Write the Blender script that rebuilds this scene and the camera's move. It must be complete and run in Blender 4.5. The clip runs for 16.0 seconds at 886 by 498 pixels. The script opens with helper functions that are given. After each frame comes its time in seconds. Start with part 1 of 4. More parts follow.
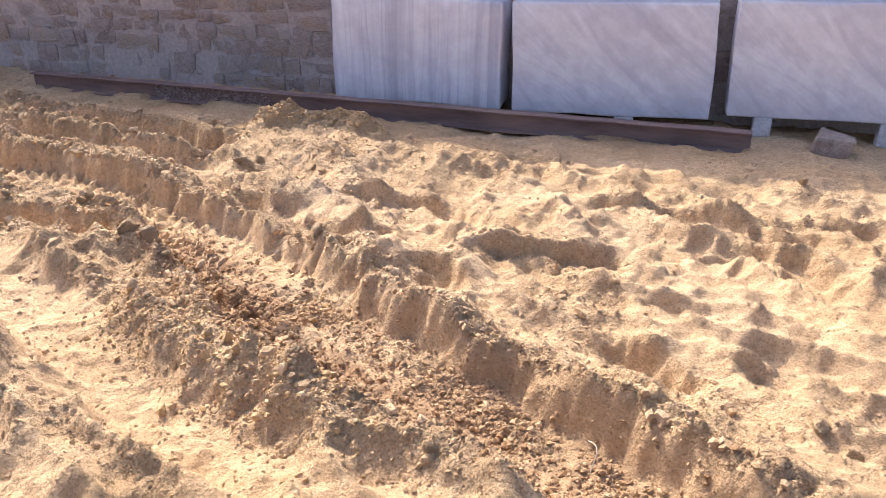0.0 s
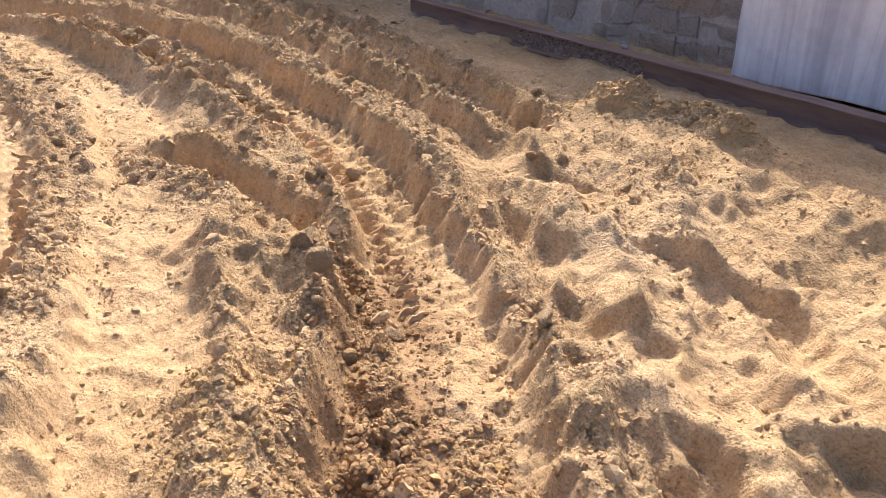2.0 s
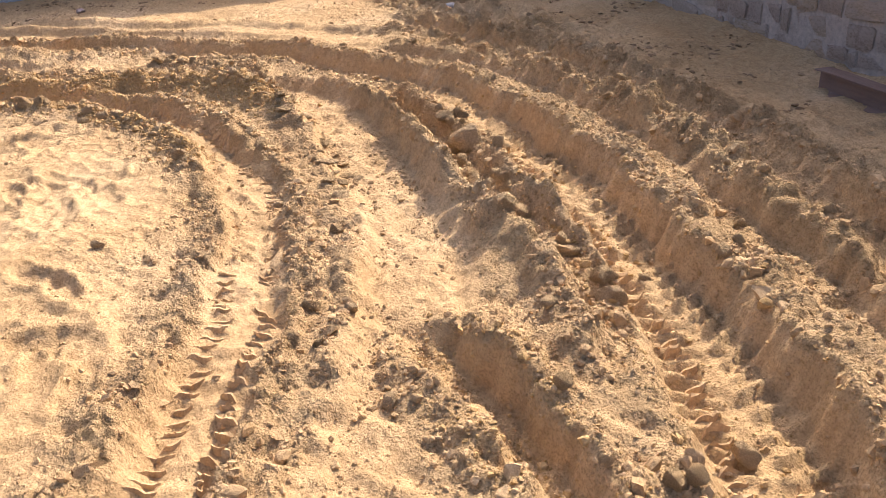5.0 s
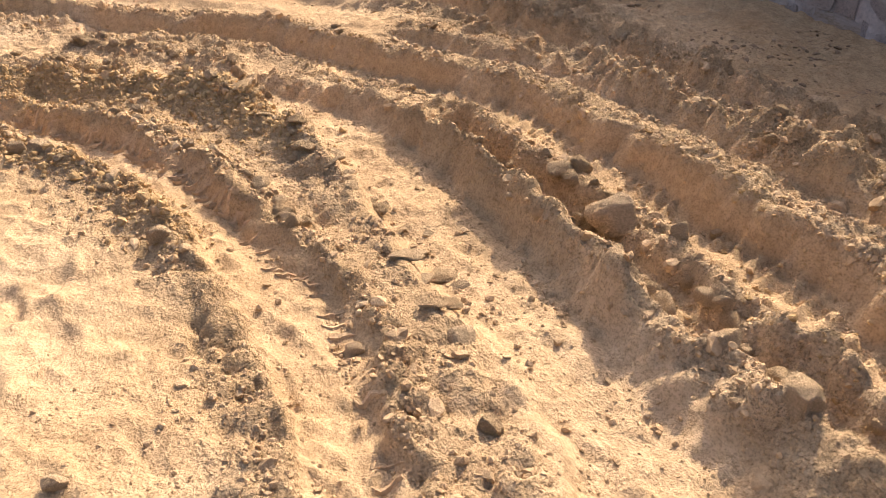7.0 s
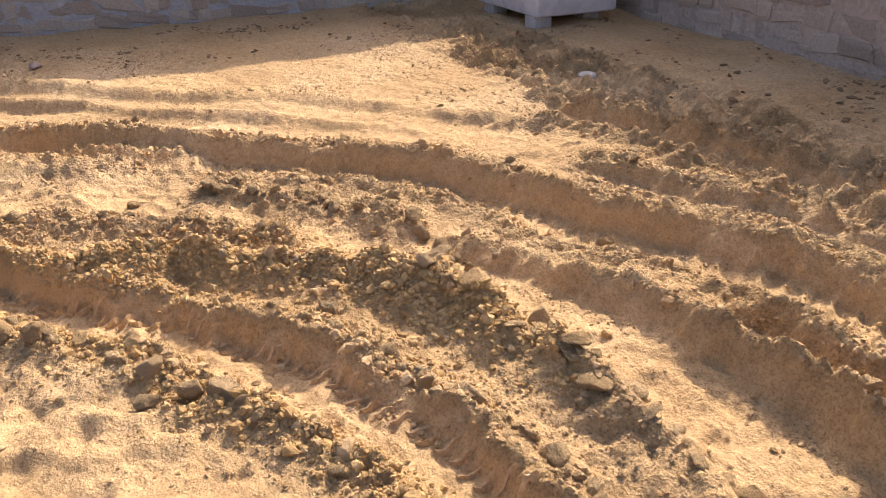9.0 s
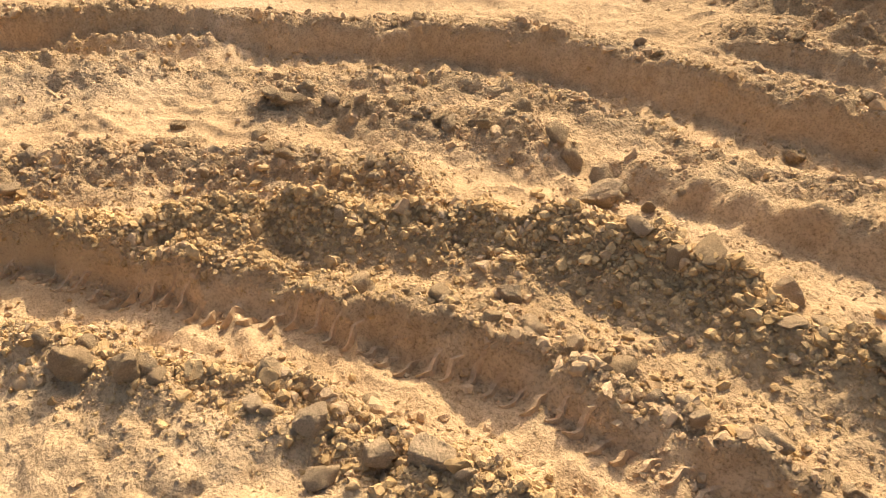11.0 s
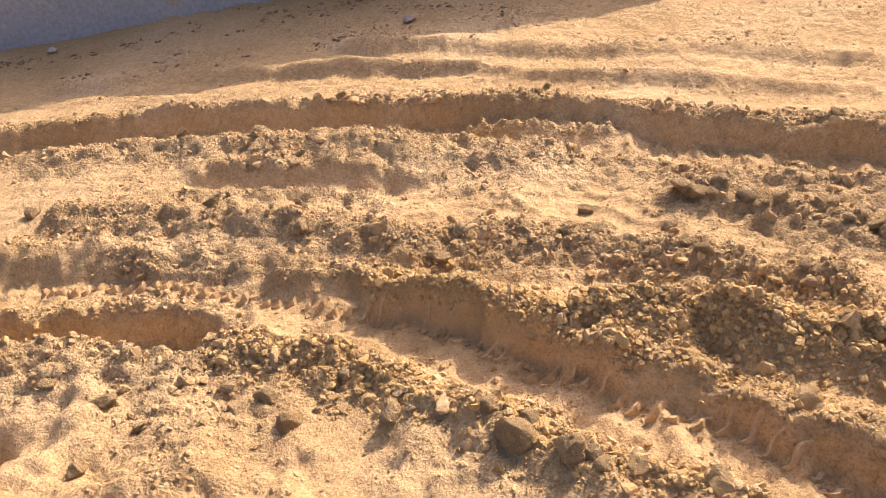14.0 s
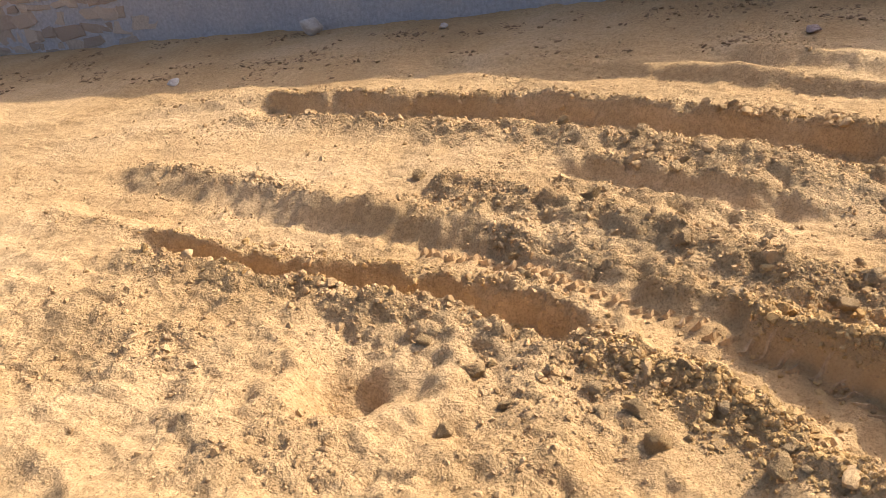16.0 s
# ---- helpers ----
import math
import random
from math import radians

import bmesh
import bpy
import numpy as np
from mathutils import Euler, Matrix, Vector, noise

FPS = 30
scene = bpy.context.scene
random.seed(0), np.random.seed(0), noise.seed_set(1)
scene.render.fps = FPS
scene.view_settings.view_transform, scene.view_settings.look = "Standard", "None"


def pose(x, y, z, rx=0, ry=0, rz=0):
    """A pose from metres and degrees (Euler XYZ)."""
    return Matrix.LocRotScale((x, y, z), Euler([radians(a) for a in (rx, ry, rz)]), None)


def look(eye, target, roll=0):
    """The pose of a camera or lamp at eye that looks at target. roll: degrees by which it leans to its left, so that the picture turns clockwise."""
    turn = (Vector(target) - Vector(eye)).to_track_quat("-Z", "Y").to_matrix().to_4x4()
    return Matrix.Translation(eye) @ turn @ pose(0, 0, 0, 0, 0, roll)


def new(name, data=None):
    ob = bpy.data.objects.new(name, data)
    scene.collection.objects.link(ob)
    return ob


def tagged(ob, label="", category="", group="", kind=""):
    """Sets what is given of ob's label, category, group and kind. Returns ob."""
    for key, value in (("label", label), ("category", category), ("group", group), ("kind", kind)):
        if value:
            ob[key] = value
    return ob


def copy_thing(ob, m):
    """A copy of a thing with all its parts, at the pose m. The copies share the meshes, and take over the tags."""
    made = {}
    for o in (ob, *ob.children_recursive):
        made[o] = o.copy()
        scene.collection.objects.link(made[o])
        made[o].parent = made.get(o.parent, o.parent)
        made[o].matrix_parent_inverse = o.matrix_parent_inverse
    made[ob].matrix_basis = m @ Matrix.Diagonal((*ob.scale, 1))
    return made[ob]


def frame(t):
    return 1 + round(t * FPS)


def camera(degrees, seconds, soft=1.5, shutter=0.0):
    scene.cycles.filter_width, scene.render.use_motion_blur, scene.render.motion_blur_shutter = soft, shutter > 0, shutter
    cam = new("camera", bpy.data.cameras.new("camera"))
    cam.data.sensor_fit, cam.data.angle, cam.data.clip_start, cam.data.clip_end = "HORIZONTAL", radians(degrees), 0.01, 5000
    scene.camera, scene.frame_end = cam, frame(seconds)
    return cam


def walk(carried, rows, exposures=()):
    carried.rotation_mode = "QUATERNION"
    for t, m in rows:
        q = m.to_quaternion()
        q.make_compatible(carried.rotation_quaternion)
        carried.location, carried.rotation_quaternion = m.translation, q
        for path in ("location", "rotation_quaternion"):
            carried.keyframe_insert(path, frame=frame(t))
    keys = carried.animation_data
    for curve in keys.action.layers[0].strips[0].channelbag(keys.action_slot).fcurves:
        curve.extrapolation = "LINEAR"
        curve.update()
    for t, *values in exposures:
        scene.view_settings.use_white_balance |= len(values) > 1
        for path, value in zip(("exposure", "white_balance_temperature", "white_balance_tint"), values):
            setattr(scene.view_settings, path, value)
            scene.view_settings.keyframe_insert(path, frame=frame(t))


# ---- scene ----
cam = camera(58.3, 16.0, soft=0.5)
PATH = [
    (0, (-0.028, 0.144, 1.603), (-0.547, 1.891, 0.78), 0.1),
    (0.5, (-0.044, 0.642, 1.53), (-0.685, 2.327, 0.663), 0.9),
    (1, (-0.076, 1.131, 1.486), (-1.069, 2.645, 0.637), 0.3),
    (1.5, (-0.171, 1.54, 1.46), (-1.407, 2.837, 0.571), 0.4),
    (2, (-0.344, 1.854, 1.406), (-1.671, 3.004, 0.449), -0.1),
    (2.5, (-0.481, 2.146, 1.372), (-1.944, 3.092, 0.39), -1.6),
    (3, (-0.656, 2.343, 1.387), (-2.219, 3.139, 0.426), -1.9),
    (3.5, (-0.934, 2.428, 1.424), (-2.533, 3.153, 0.467), -2.1),
    (4, (-1.18, 2.506, 1.395), (-2.829, 3.15, 0.466), -2.6),
    (4.5, (-1.543, 2.633, 1.395), (-3.25, 3.162, 0.498), -3.6),
    (4.7, (-1.67, 2.634, 1.401), (-3.392, 3.114, 0.504), -4.0),
    (6.8, (-3.489, 2.352, 1.342), (-5.078, 3.031, 0.336), 0.5),
    (7, (-3.632, 2.341, 1.338), (-5.201, 3.043, 0.317), 0.4),
    (7.5, (-3.957, 2.314, 1.38), (-5.506, 3.048, 0.351), -0.4),
    (8, (-4.317, 2.162, 1.392), (-5.883, 2.889, 0.383), -1.3),
    (8.5, (-4.618, 2.042, 1.41), (-6.243, 2.738, 0.473), -1.6),
    (8.7, (-4.761, 2.009, 1.402), (-6.422, 2.698, 0.526), -1.3),
    (10.8, (-5.93, 1.696, 1.367), (-7.428, 2.317, 0.196), -1.1),
    (11, (-5.969, 1.705, 1.359), (-7.401, 2.366, 0.129), -2.3),
    (11.5, (-6.026, 1.67, 1.367), (-7.38, 2.421, 0.101), -3.7),
    (12, (-6.037, 1.643, 1.371), (-7.384, 2.41, 0.108), -4.6),
    (12.5, (-6.047, 1.598, 1.381), (-7.478, 2.262, 0.153), -6.5),
    (13, (-6.082, 1.496, 1.387), (-7.665, 1.96, 0.256), -7.9),
    (13.5, (-6.086, 1.436, 1.403), (-7.777, 1.648, 0.357), -9.3),
    (14, (-6.088, 1.387, 1.409), (-7.822, 1.377, 0.414), -10.0),
    (14.5, (-6.091, 1.336, 1.411), (-7.831, 1.08, 0.459), -10.2),
    (15, (-6.097, 1.269, 1.42), (-7.81, 0.797, 0.503), -10.0),
    (15.5, (-6.104, 1.184, 1.431), (-7.764, 0.514, 0.54), -10.0),
    (16, (-6.146, 1.107, 1.433), (-7.776, 0.367, 0.541), -9.8),
]

walk(cam, [(t, look(eye, target, roll)) for t, eye, target, roll in PATH],
     exposures=[(0.0, 0.82, 5600, 19), (2.5, 0.58, 6050, 16), (8.0, 0.56, 6450, 19), (11.0, 0.47, 6900, 13), (12.0, 0.48, 7000, 18), (14.0, 0.48, 6750, 20), (16.0, 0.32, 6650, 13)])

# ---- sky and sun: low afternoon sun from behind the corner of the two walls ----
SUN_SIDE, SUN_UP = (-0.72, 0.69), 38.0
world = bpy.data.worlds.new("sky")
scene.world = world
world.use_nodes = True
_nt = world.node_tree
_sky = _nt.nodes.new("ShaderNodeTexSky")
_sky.sky_type = "NISHITA"
_sky.sun_disc = False
_sky.sun_elevation = radians(SUN_UP)
_sky.sun_rotation = math.atan2(SUN_SIDE[0], SUN_SIDE[1])
_sky.dust_density = 7.0
_sky.air_density = 1.0
_nt.nodes["Background"].inputs["Strength"].default_value = 0.16
_nt.links.new(_sky.outputs["Color"], _nt.nodes["Background"].inputs["Color"])

_sd = bpy.data.lights.new("sun", "SUN")
_sd.energy, _sd.angle, _sd.color = 4.25, radians(0.55), (1.0, 0.885, 0.655)
sun = new("sun", _sd)
sun.matrix_world = look((SUN_SIDE[0] * 30, SUN_SIDE[1] * 30, 30 * math.tan(radians(SUN_UP))), (0, 0, 0))


# ---- materials ----
class Mat:
    """A small builder for node materials."""

    def __init__(self, name, rough=0.9, metal=0.0):
        self.m = bpy.data.materials.new(name)
        self.m.use_nodes = True
        self.nt = self.m.node_tree
        self.b = self.nt.nodes["Principled BSDF"]
        self.b.inputs["Roughness"].default_value = rough
        self.b.inputs["Metallic"].default_value = metal
        self.b.inputs["Specular IOR Level"].default_value = 0.2
        self.co = self.nt.nodes.new("ShaderNodeTexCoord").outputs["Object"]
        self.bumped = None

    def link(self, a, b):
        self.nt.links.new(a, b)

    def mapped(self, scale, turn=(0, 0, 0)):
        n = self.nt.nodes.new("ShaderNodeMapping")
        n.vector_type = "TEXTURE"
        n.inputs["Scale"].default_value = [1 / a for a in scale]
        n.inputs["Rotation"].default_value = turn
        self.link(self.co, n.inputs["Vector"])
        return n.outputs["Vector"]

    def noise(self, scale, detail=4, rough=0.55, vec=None, warp=0.0):
        n = self.nt.nodes.new("ShaderNodeTexNoise")
        n.inputs["Scale"].default_value = scale
        n.inputs["Detail"].default_value = detail
        n.inputs["Roughness"].default_value = rough
        n.inputs["Distortion"].default_value = warp
        self.link(vec or self.co, n.inputs["Vector"])
        return n.outputs["Fac"]

    def cells(self, scale, feature="F1", vec=None):
        n = self.nt.nodes.new("ShaderNodeTexVoronoi")
        n.feature = feature
        n.inputs["Scale"].default_value = scale
        self.link(vec or self.co, n.inputs["Vector"])
        return n.outputs["Distance"]

    def warped(self, amount):
        """Coordinates shaken by noise, to break up regular cells."""
        n = self.nt.nodes.new("ShaderNodeTexNoise")
        n.inputs["Scale"].default_value = 14
        self.link(self.co, n.inputs["Vector"])
        m = self.nt.nodes.new("ShaderNodeVectorMath")
        m.operation = "MULTIPLY_ADD"
        m.inputs[1].default_value = (amount, amount, amount)
        self.link(n.outputs["Color"], m.inputs[0])
        self.link(self.co, m.inputs[2])
        return m.outputs["Vector"]

    def ramp(self, fac, stops):
        n = self.nt.nodes.new("ShaderNodeValToRGB")
        e = n.color_ramp.elements
        while len(e) < len(stops):
            e.new(0.5)
        for k, (p, c) in zip(e, stops):
            k.position = p
            k.color = (*c, 1) if len(c) == 3 else c
        self.link(fac, n.inputs["Fac"])
        return n.outputs["Color"]

    def mix(self, fac, a, b, kind="MIX"):
        n = self.nt.nodes.new("ShaderNodeMix")
        n.data_type, n.blend_type = "RGBA", kind
        for sock, v in ((n.inputs["Factor"], fac), (n.inputs[6], a), (n.inputs[7], b)):
            if isinstance(v, (int, float)):
                sock.default_value = v
            elif isinstance(v, tuple):
                sock.default_value = (*v, 1)
            else:
                self.link(v, sock)
        return n.outputs[2]

    def info(self, kind):
        if kind == "island":
            return self.nt.nodes.new("ShaderNodeNewGeometry").outputs["Random Per Island"]
        return self.nt.nodes.new("ShaderNodeObjectInfo").outputs["Random"]

    def attr(self, name):
        n = self.nt.nodes.new("ShaderNodeAttribute")
        n.attribute_name = name
        return n.outputs["Fac"]

    def bump(self, fac, dist, strength=1.0):
        n = self.nt.nodes.new("ShaderNodeBump")
        n.inputs["Distance"].default_value = dist
        if isinstance(strength, float):
            n.inputs["Strength"].default_value = strength
        else:
            self.link(strength, n.inputs["Strength"])
        self.link(fac, n.inputs["Height"])
        if self.bumped:
            self.link(self.bumped, n.inputs["Normal"])
        self.bumped = n.outputs["Normal"]
        self.link(self.bumped, self.b.inputs["Normal"])

    def base(self, c):
        if isinstance(c, tuple):
            self.b.inputs["Base Color"].default_value = (*c, 1)
        else:
            self.link(c, self.b.inputs["Base Color"])


def sand_material():
    k = Mat("sand", 0.95)
    broad = k.ramp(k.noise(0.9, 5, 0.6), [(0.3, (0.50, 0.335, 0.175)), (0.5, (0.59, 0.41, 0.23)), (0.7, (0.66, 0.48, 0.295))])
    fine = k.ramp(k.noise(30, 7, 0.7), [(0.28, (0.70, 0.67, 0.62)), (0.60, (1.03, 1.03, 1.03))])
    c = k.mix(1.0, broad, fine, "MULTIPLY")
    # finest dark specks: tiny shadows between grains, painted into the colour
    c = k.mix(1.0, c, k.ramp(k.noise(120, 4, 0.75), [(0.34, (0.66, 0.64, 0.60)), (0.5, (1.04, 1.04, 1.04))]), "MULTIPLY")
    damp = k.mix(k.noise(5, 5, 0.65), (0.46, 0.295, 0.14), (0.60, 0.41, 0.215))
    c = k.mix(k.attr("turned"), c, damp)
    wet = k.mix(k.noise(7, 5, 0.65), (0.27, 0.16, 0.082), (0.43, 0.275, 0.145))
    c = k.mix(k.attr("damp"), c, wet)
    k.base(c)
    k.bump(k.noise(7, 4, 0.5), 0.018, 0.7)
    k.bump(k.noise(26, 6, 0.64), 0.021, 0.9)
    crumbly = k.attr("rough")
    k.bump(k.cells(44, vec=k.warped(0.05)), 0.020, crumbly)
    k.bump(k.cells(105, vec=k.warped(0.03)), 0.010, crumbly)
    k.bump(k.noise(70, 5, 0.7), 0.012, crumbly)
    k.bump(k.noise(170, 4, 0.65), 0.006, 0.9)
    return k.m


def clod_material(name, dark, light):
    k = Mat(name, 0.95)
    c = k.ramp(k.info("island"), [(0.0, dark), (0.55, tuple((a + b) / 2 for a, b in zip(dark, light))), (1.0, light)])
    c = k.mix(1.0, c, k.ramp(k.noise(60, 5, 0.7), [(0.3, (0.70, 0.68, 0.64)), (0.65, (1.05, 1.05, 1.05))]), "MULTIPLY")
    k.base(c)
    k.bump(k.noise(75, 5, 0.72), 0.006, 0.8)
    k.bump(k.noise(300, 3, 0.6), 0.0015, 0.8)
    return k.m


def lump_material():
    k = Mat("dry_earth", 0.95)
    c = k.ramp(k.info("object"), [(0.0, (0.56, 0.39, 0.215)), (0.5, (0.63, 0.45, 0.265)), (1.0, (0.70, 0.51, 0.315))])
    c = k.mix(1.0, c, k.ramp(k.noise(22, 6, 0.7), [(0.3, (0.66, 0.64, 0.6)), (0.65, (1.06, 1.06, 1.06))]), "MULTIPLY")
    k.base(c)
    k.bump(k.noise(5, 6, 0.75), 0.045, 0.9)
    k.bump(k.noise(22, 5, 0.7), 0.012, 0.9)
    return k.m


def masonry_stone_material():
    k = Mat("wall_stone", 0.9)
    c = k.ramp(k.info("object"), [(0.0, (0.48, 0.36, 0.30)), (0.25, (0.58, 0.47, 0.40)), (0.5, (0.54, 0.44, 0.39)), (0.72, (0.62, 0.48, 0.36)),
                                  (0.86, (0.52, 0.37, 0.26)), (1.0, (0.68, 0.62, 0.57))])
    c = k.mix(1.0, c, k.ramp(k.noise(9, 6, 0.7), [(0.3, (0.62, 0.61, 0.6)), (0.65, (1.1, 1.09, 1.07))]), "MULTIPLY")
    c = k.mix(k.ramp(k.noise(2.2, 5, 0.7), [(0.42, (0, 0, 0)), (0.62, (0.85, 0.85, 0.85))]), c, (0.58, 0.48, 0.42))
    k.base(c)
    k.bump(k.noise(16, 6, 0.7), 0.04, 0.7)
    k.bump(k.noise(120, 4, 0.7), 0.006, 0.6)
    return k.m


def mortar_material(name, tint, other):
    k = Mat(name, 0.92)
    c = k.mix(k.ramp(k.noise(1.7, 6, 0.65, warp=0.4), [(0.35, (0, 0, 0)), (0.65, (1, 1, 1))]), tint, other)
    c = k.mix(1.0, c, k.ramp(k.noise(25, 5, 0.7), [(0.3, (0.7, 0.7, 0.7)), (0.65, (1.06, 1.06, 1.06))]), "MULTIPLY")
    k.base(c)
    k.bump(k.noise(14, 6, 0.7), 0.04, 0.8)
    k.bump(k.noise(110, 4, 0.7), 0.006, 0.6)
    return k.m


def marble_material(name, stretch, turn, streak, white=(0.82, 0.80, 0.83), grey=(0.68, 0.66, 0.70)):
    k = Mat(name, 0.55)
    k.b.inputs["Specular IOR Level"].default_value = 0.35
    v = k.mapped(stretch, turn)
    cloud = k.ramp(k.noise(1.0, 6, 0.6, v, 0.6), [(0.36, grey), (0.52, white), (0.72, tuple(min(0.88, a * 1.12) for a in white))])
    vein = k.ramp(k.noise(1.3, 5, 0.6, v, 0.5), [(0.42, (1, 1, 1)), (0.50, (1 - streak, 1 - streak, 1 - streak * 0.9)), (0.56, (1, 1, 1))])
    c = k.mix(1.0, cloud, vein, "MULTIPLY")
    c = k.mix(1.0, c, k.ramp(k.noise(7, 6, 0.7), [(0.3, (0.88, 0.87, 0.88)), (0.6, (1.03, 1.03, 1.03))]), "MULTIPLY")
    k.base(c)
    k.bump(k.noise(30, 6, 0.7), 0.006, 0.5)
    return k.m


def rust_material():
    k = Mat("rusted_steel", 0.72, 0.25)
    c = k.ramp(k.noise(3.5, 7, 0.65, k.mapped((0.5, 3, 3))), [(0.3, (0.17, 0.115, 0.10)), (0.5, (0.26, 0.18, 0.155)), (0.68, (0.34, 0.23, 0.18)), (0.85, (0.44, 0.35, 0.30))])
    k.base(c)
    k.bump(k.noise(45, 5, 0.7), 0.006, 0.6)
    return k.m


def crust_material():
    k = Mat("mortar_crust", 0.95)
    k.base(k.ramp(k.noise(34, 5, 0.75), [(0.36, (0.26, 0.18, 0.15)), (0.48, (0.40, 0.30, 0.26)), (0.7, (0.56, 0.46, 0.41))]))
    k.bump(k.noise(40, 5, 0.7), 0.03, 1.0)
    return k.m


def rock_material(name, a, b):
    k = Mat(name, 0.88)
    c = k.ramp(k.noise(6, 7, 0.7), [(0.32, a), (0.66, b)])
    c = k.mix(1.0, c, k.ramp(k.noise(70, 4, 0.75), [(0.3, (0.7, 0.68, 0.66)), (0.6, (1.06, 1.06, 1.06))]), "MULTIPLY")
    k.base(c)
    k.bump(k.noise(20, 6, 0.7), 0.02, 0.8)
    return k.m


SAND = sand_material()
CLOD = clod_material("dry_clods", (0.50, 0.34, 0.185), (0.64, 0.455, 0.27))
PRINT = clod_material("pressed_earth", (0.55, 0.38, 0.22), (0.66, 0.47, 0.285))
CLOD_FRESH = clod_material("fresh_clods", (0.49, 0.32, 0.145), (0.65, 0.455, 0.235))
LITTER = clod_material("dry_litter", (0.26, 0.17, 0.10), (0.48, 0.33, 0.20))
CLOD_DAMP = clod_material("damp_clods", (0.33, 0.20, 0.10), (0.52, 0.35, 0.19))
LUMP = lump_material()
STONE = masonry_stone_material()
MORTAR = mortar_material("lime_mortar", (0.66, 0.55, 0.48), (0.56, 0.48, 0.43))
PLASTER = mortar_material("cement_render", (0.50, 0.51, 0.57), (0.60, 0.58, 0.60))
MARBLE_STRIPED = marble_material("striped_marble", (7.0, 3.0, 0.35), (0, 0, 0), 0.10, (0.82, 0.80, 0.84), (0.60, 0.585, 0.635))
MARBLE_VEINED = marble_material("veined_marble", (0.7, 1.0, 3.4), (0, radians(42), 0), 0.10)
RUST = rust_material()
CRUST = crust_material()
GRANITE = rock_material("granite", (0.26, 0.19, 0.145), (0.50, 0.41, 0.345))
PALE_STONE = rock_material("pale_stone", (0.52, 0.47, 0.45), (0.74, 0.71, 0.70))
PINK_STONE = rock_material("pink_stone", (0.45, 0.33, 0.30), (0.62, 0.50, 0.47))
ROOT = rock_material("dry_root", (0.50, 0.40, 0.28), (0.68, 0.58, 0.45))


# ---- noise on arrays ----
def _hash(ix, iy, seed):
    h = (ix.astype(np.int64) * 374761393 + iy.astype(np.int64) * 668265263 + seed * 974634777) & 0xFFFFFFFF
    h = ((h ^ (h >> 13)) * 1274126177) & 0xFFFFFFFF
    return (h ^ (h >> 16)) & 0xFFFF


def perlin(x, y, seed=0):
    """Smooth noise from about -1 to 1."""
    ix, iy = np.floor(x), np.floor(y)
    fx, fy = x - ix, y - iy
    u, v = fx * fx * fx * (fx * (fx * 6 - 15) + 10), fy * fy * fy * (fy * (fy * 6 - 15) + 10)

    def corner(dx, dy):
        a = _hash(ix + dx, iy + dy, seed) * (2 * np.pi / 65536)
        return np.cos(a) * (fx - dx) + np.sin(a) * (fy - dy)

    a, b, c, d = corner(0, 0), corner(1, 0), corner(0, 1), corner(1, 1)
    return 1.5 * (a + (b - a) * u + (c - a) * v + (a - b - c + d) * u * v)


def fbm(x, y, scale, octaves, seed=0, gain=0.5):
    total, amp = 0, 1.0
    for o in range(octaves):
        total = total + amp * perlin(x * scale + 17.3 * o, y * scale - 9.1 * o, seed + o)
        scale, amp = scale * 2.03, amp * gain
    return total


def lumps(x, y, scale, seed=0):
    """Rounded bumps parted by sharp creases, from 0 to 1."""
    best = np.full(np.shape(x), 9.0)
    px, py = x * scale, y * scale
    ix, iy = np.floor(px), np.floor(py)
    for dx in (-1, 0, 1):
        for dy in (-1, 0, 1):
            cx, cy = ix + dx, iy + dy
            ox, oy = _hash(cx, cy, seed) / 65536, _hash(cx, cy, seed + 7) / 65536
            r = 0.45 + 0.75 * _hash(cx, cy, seed + 13) / 65536
            best = np.minimum(best, ((px - cx - ox) ** 2 + (py - cy - oy) ** 2) / (r * r))
    return np.sqrt(np.clip(1 - best, 0, 1))


def crest_noise(x, y, seed=0):
    """Sharp-crested noise from 0 to 1."""
    return np.clip(1 - np.abs(perlin(x, y, seed)), 0, 1)


def smooth(a, b, x):
    t = np.clip((x - a) / (b - a), 0, 1)
    return t * t * (3 - 2 * t)


def curve(points, step=0.12):
    """Points along a smooth line through the given ones."""
    p = np.array(points, float)
    p = np.vstack([2 * p[0] - p[1], p, 2 * p[-1] - p[-2]])
    out = []
    for a, b, c, d in zip(p[:-3], p[1:-2], p[2:-1], p[3:]):
        n = max(2, int(np.linalg.norm(c - b) / step))
        for t in np.arange(n) / n:
            out.append(0.5 * (2 * b + (c - a) * t + (2 * a - 5 * b + 4 * c - d) * t * t + (3 * b - a - 3 * c + d) * t ** 3))
    out.append(p[-2])
    return np.array(out)


# ---- the ground: one sheet, fine in the yard and coarse beyond it ----
def spaced(stops):
    """Rising coordinates from (start, step) pairs; the last pair only ends the row."""
    out = []
    for (a, s), (b, _) in zip(stops, stops[1:]):
        n = max(1, round((b - a) / s))
        out += [a + (b - a) * k / n for k in range(n)]
    return np.array(out + [stops[-1][0]])


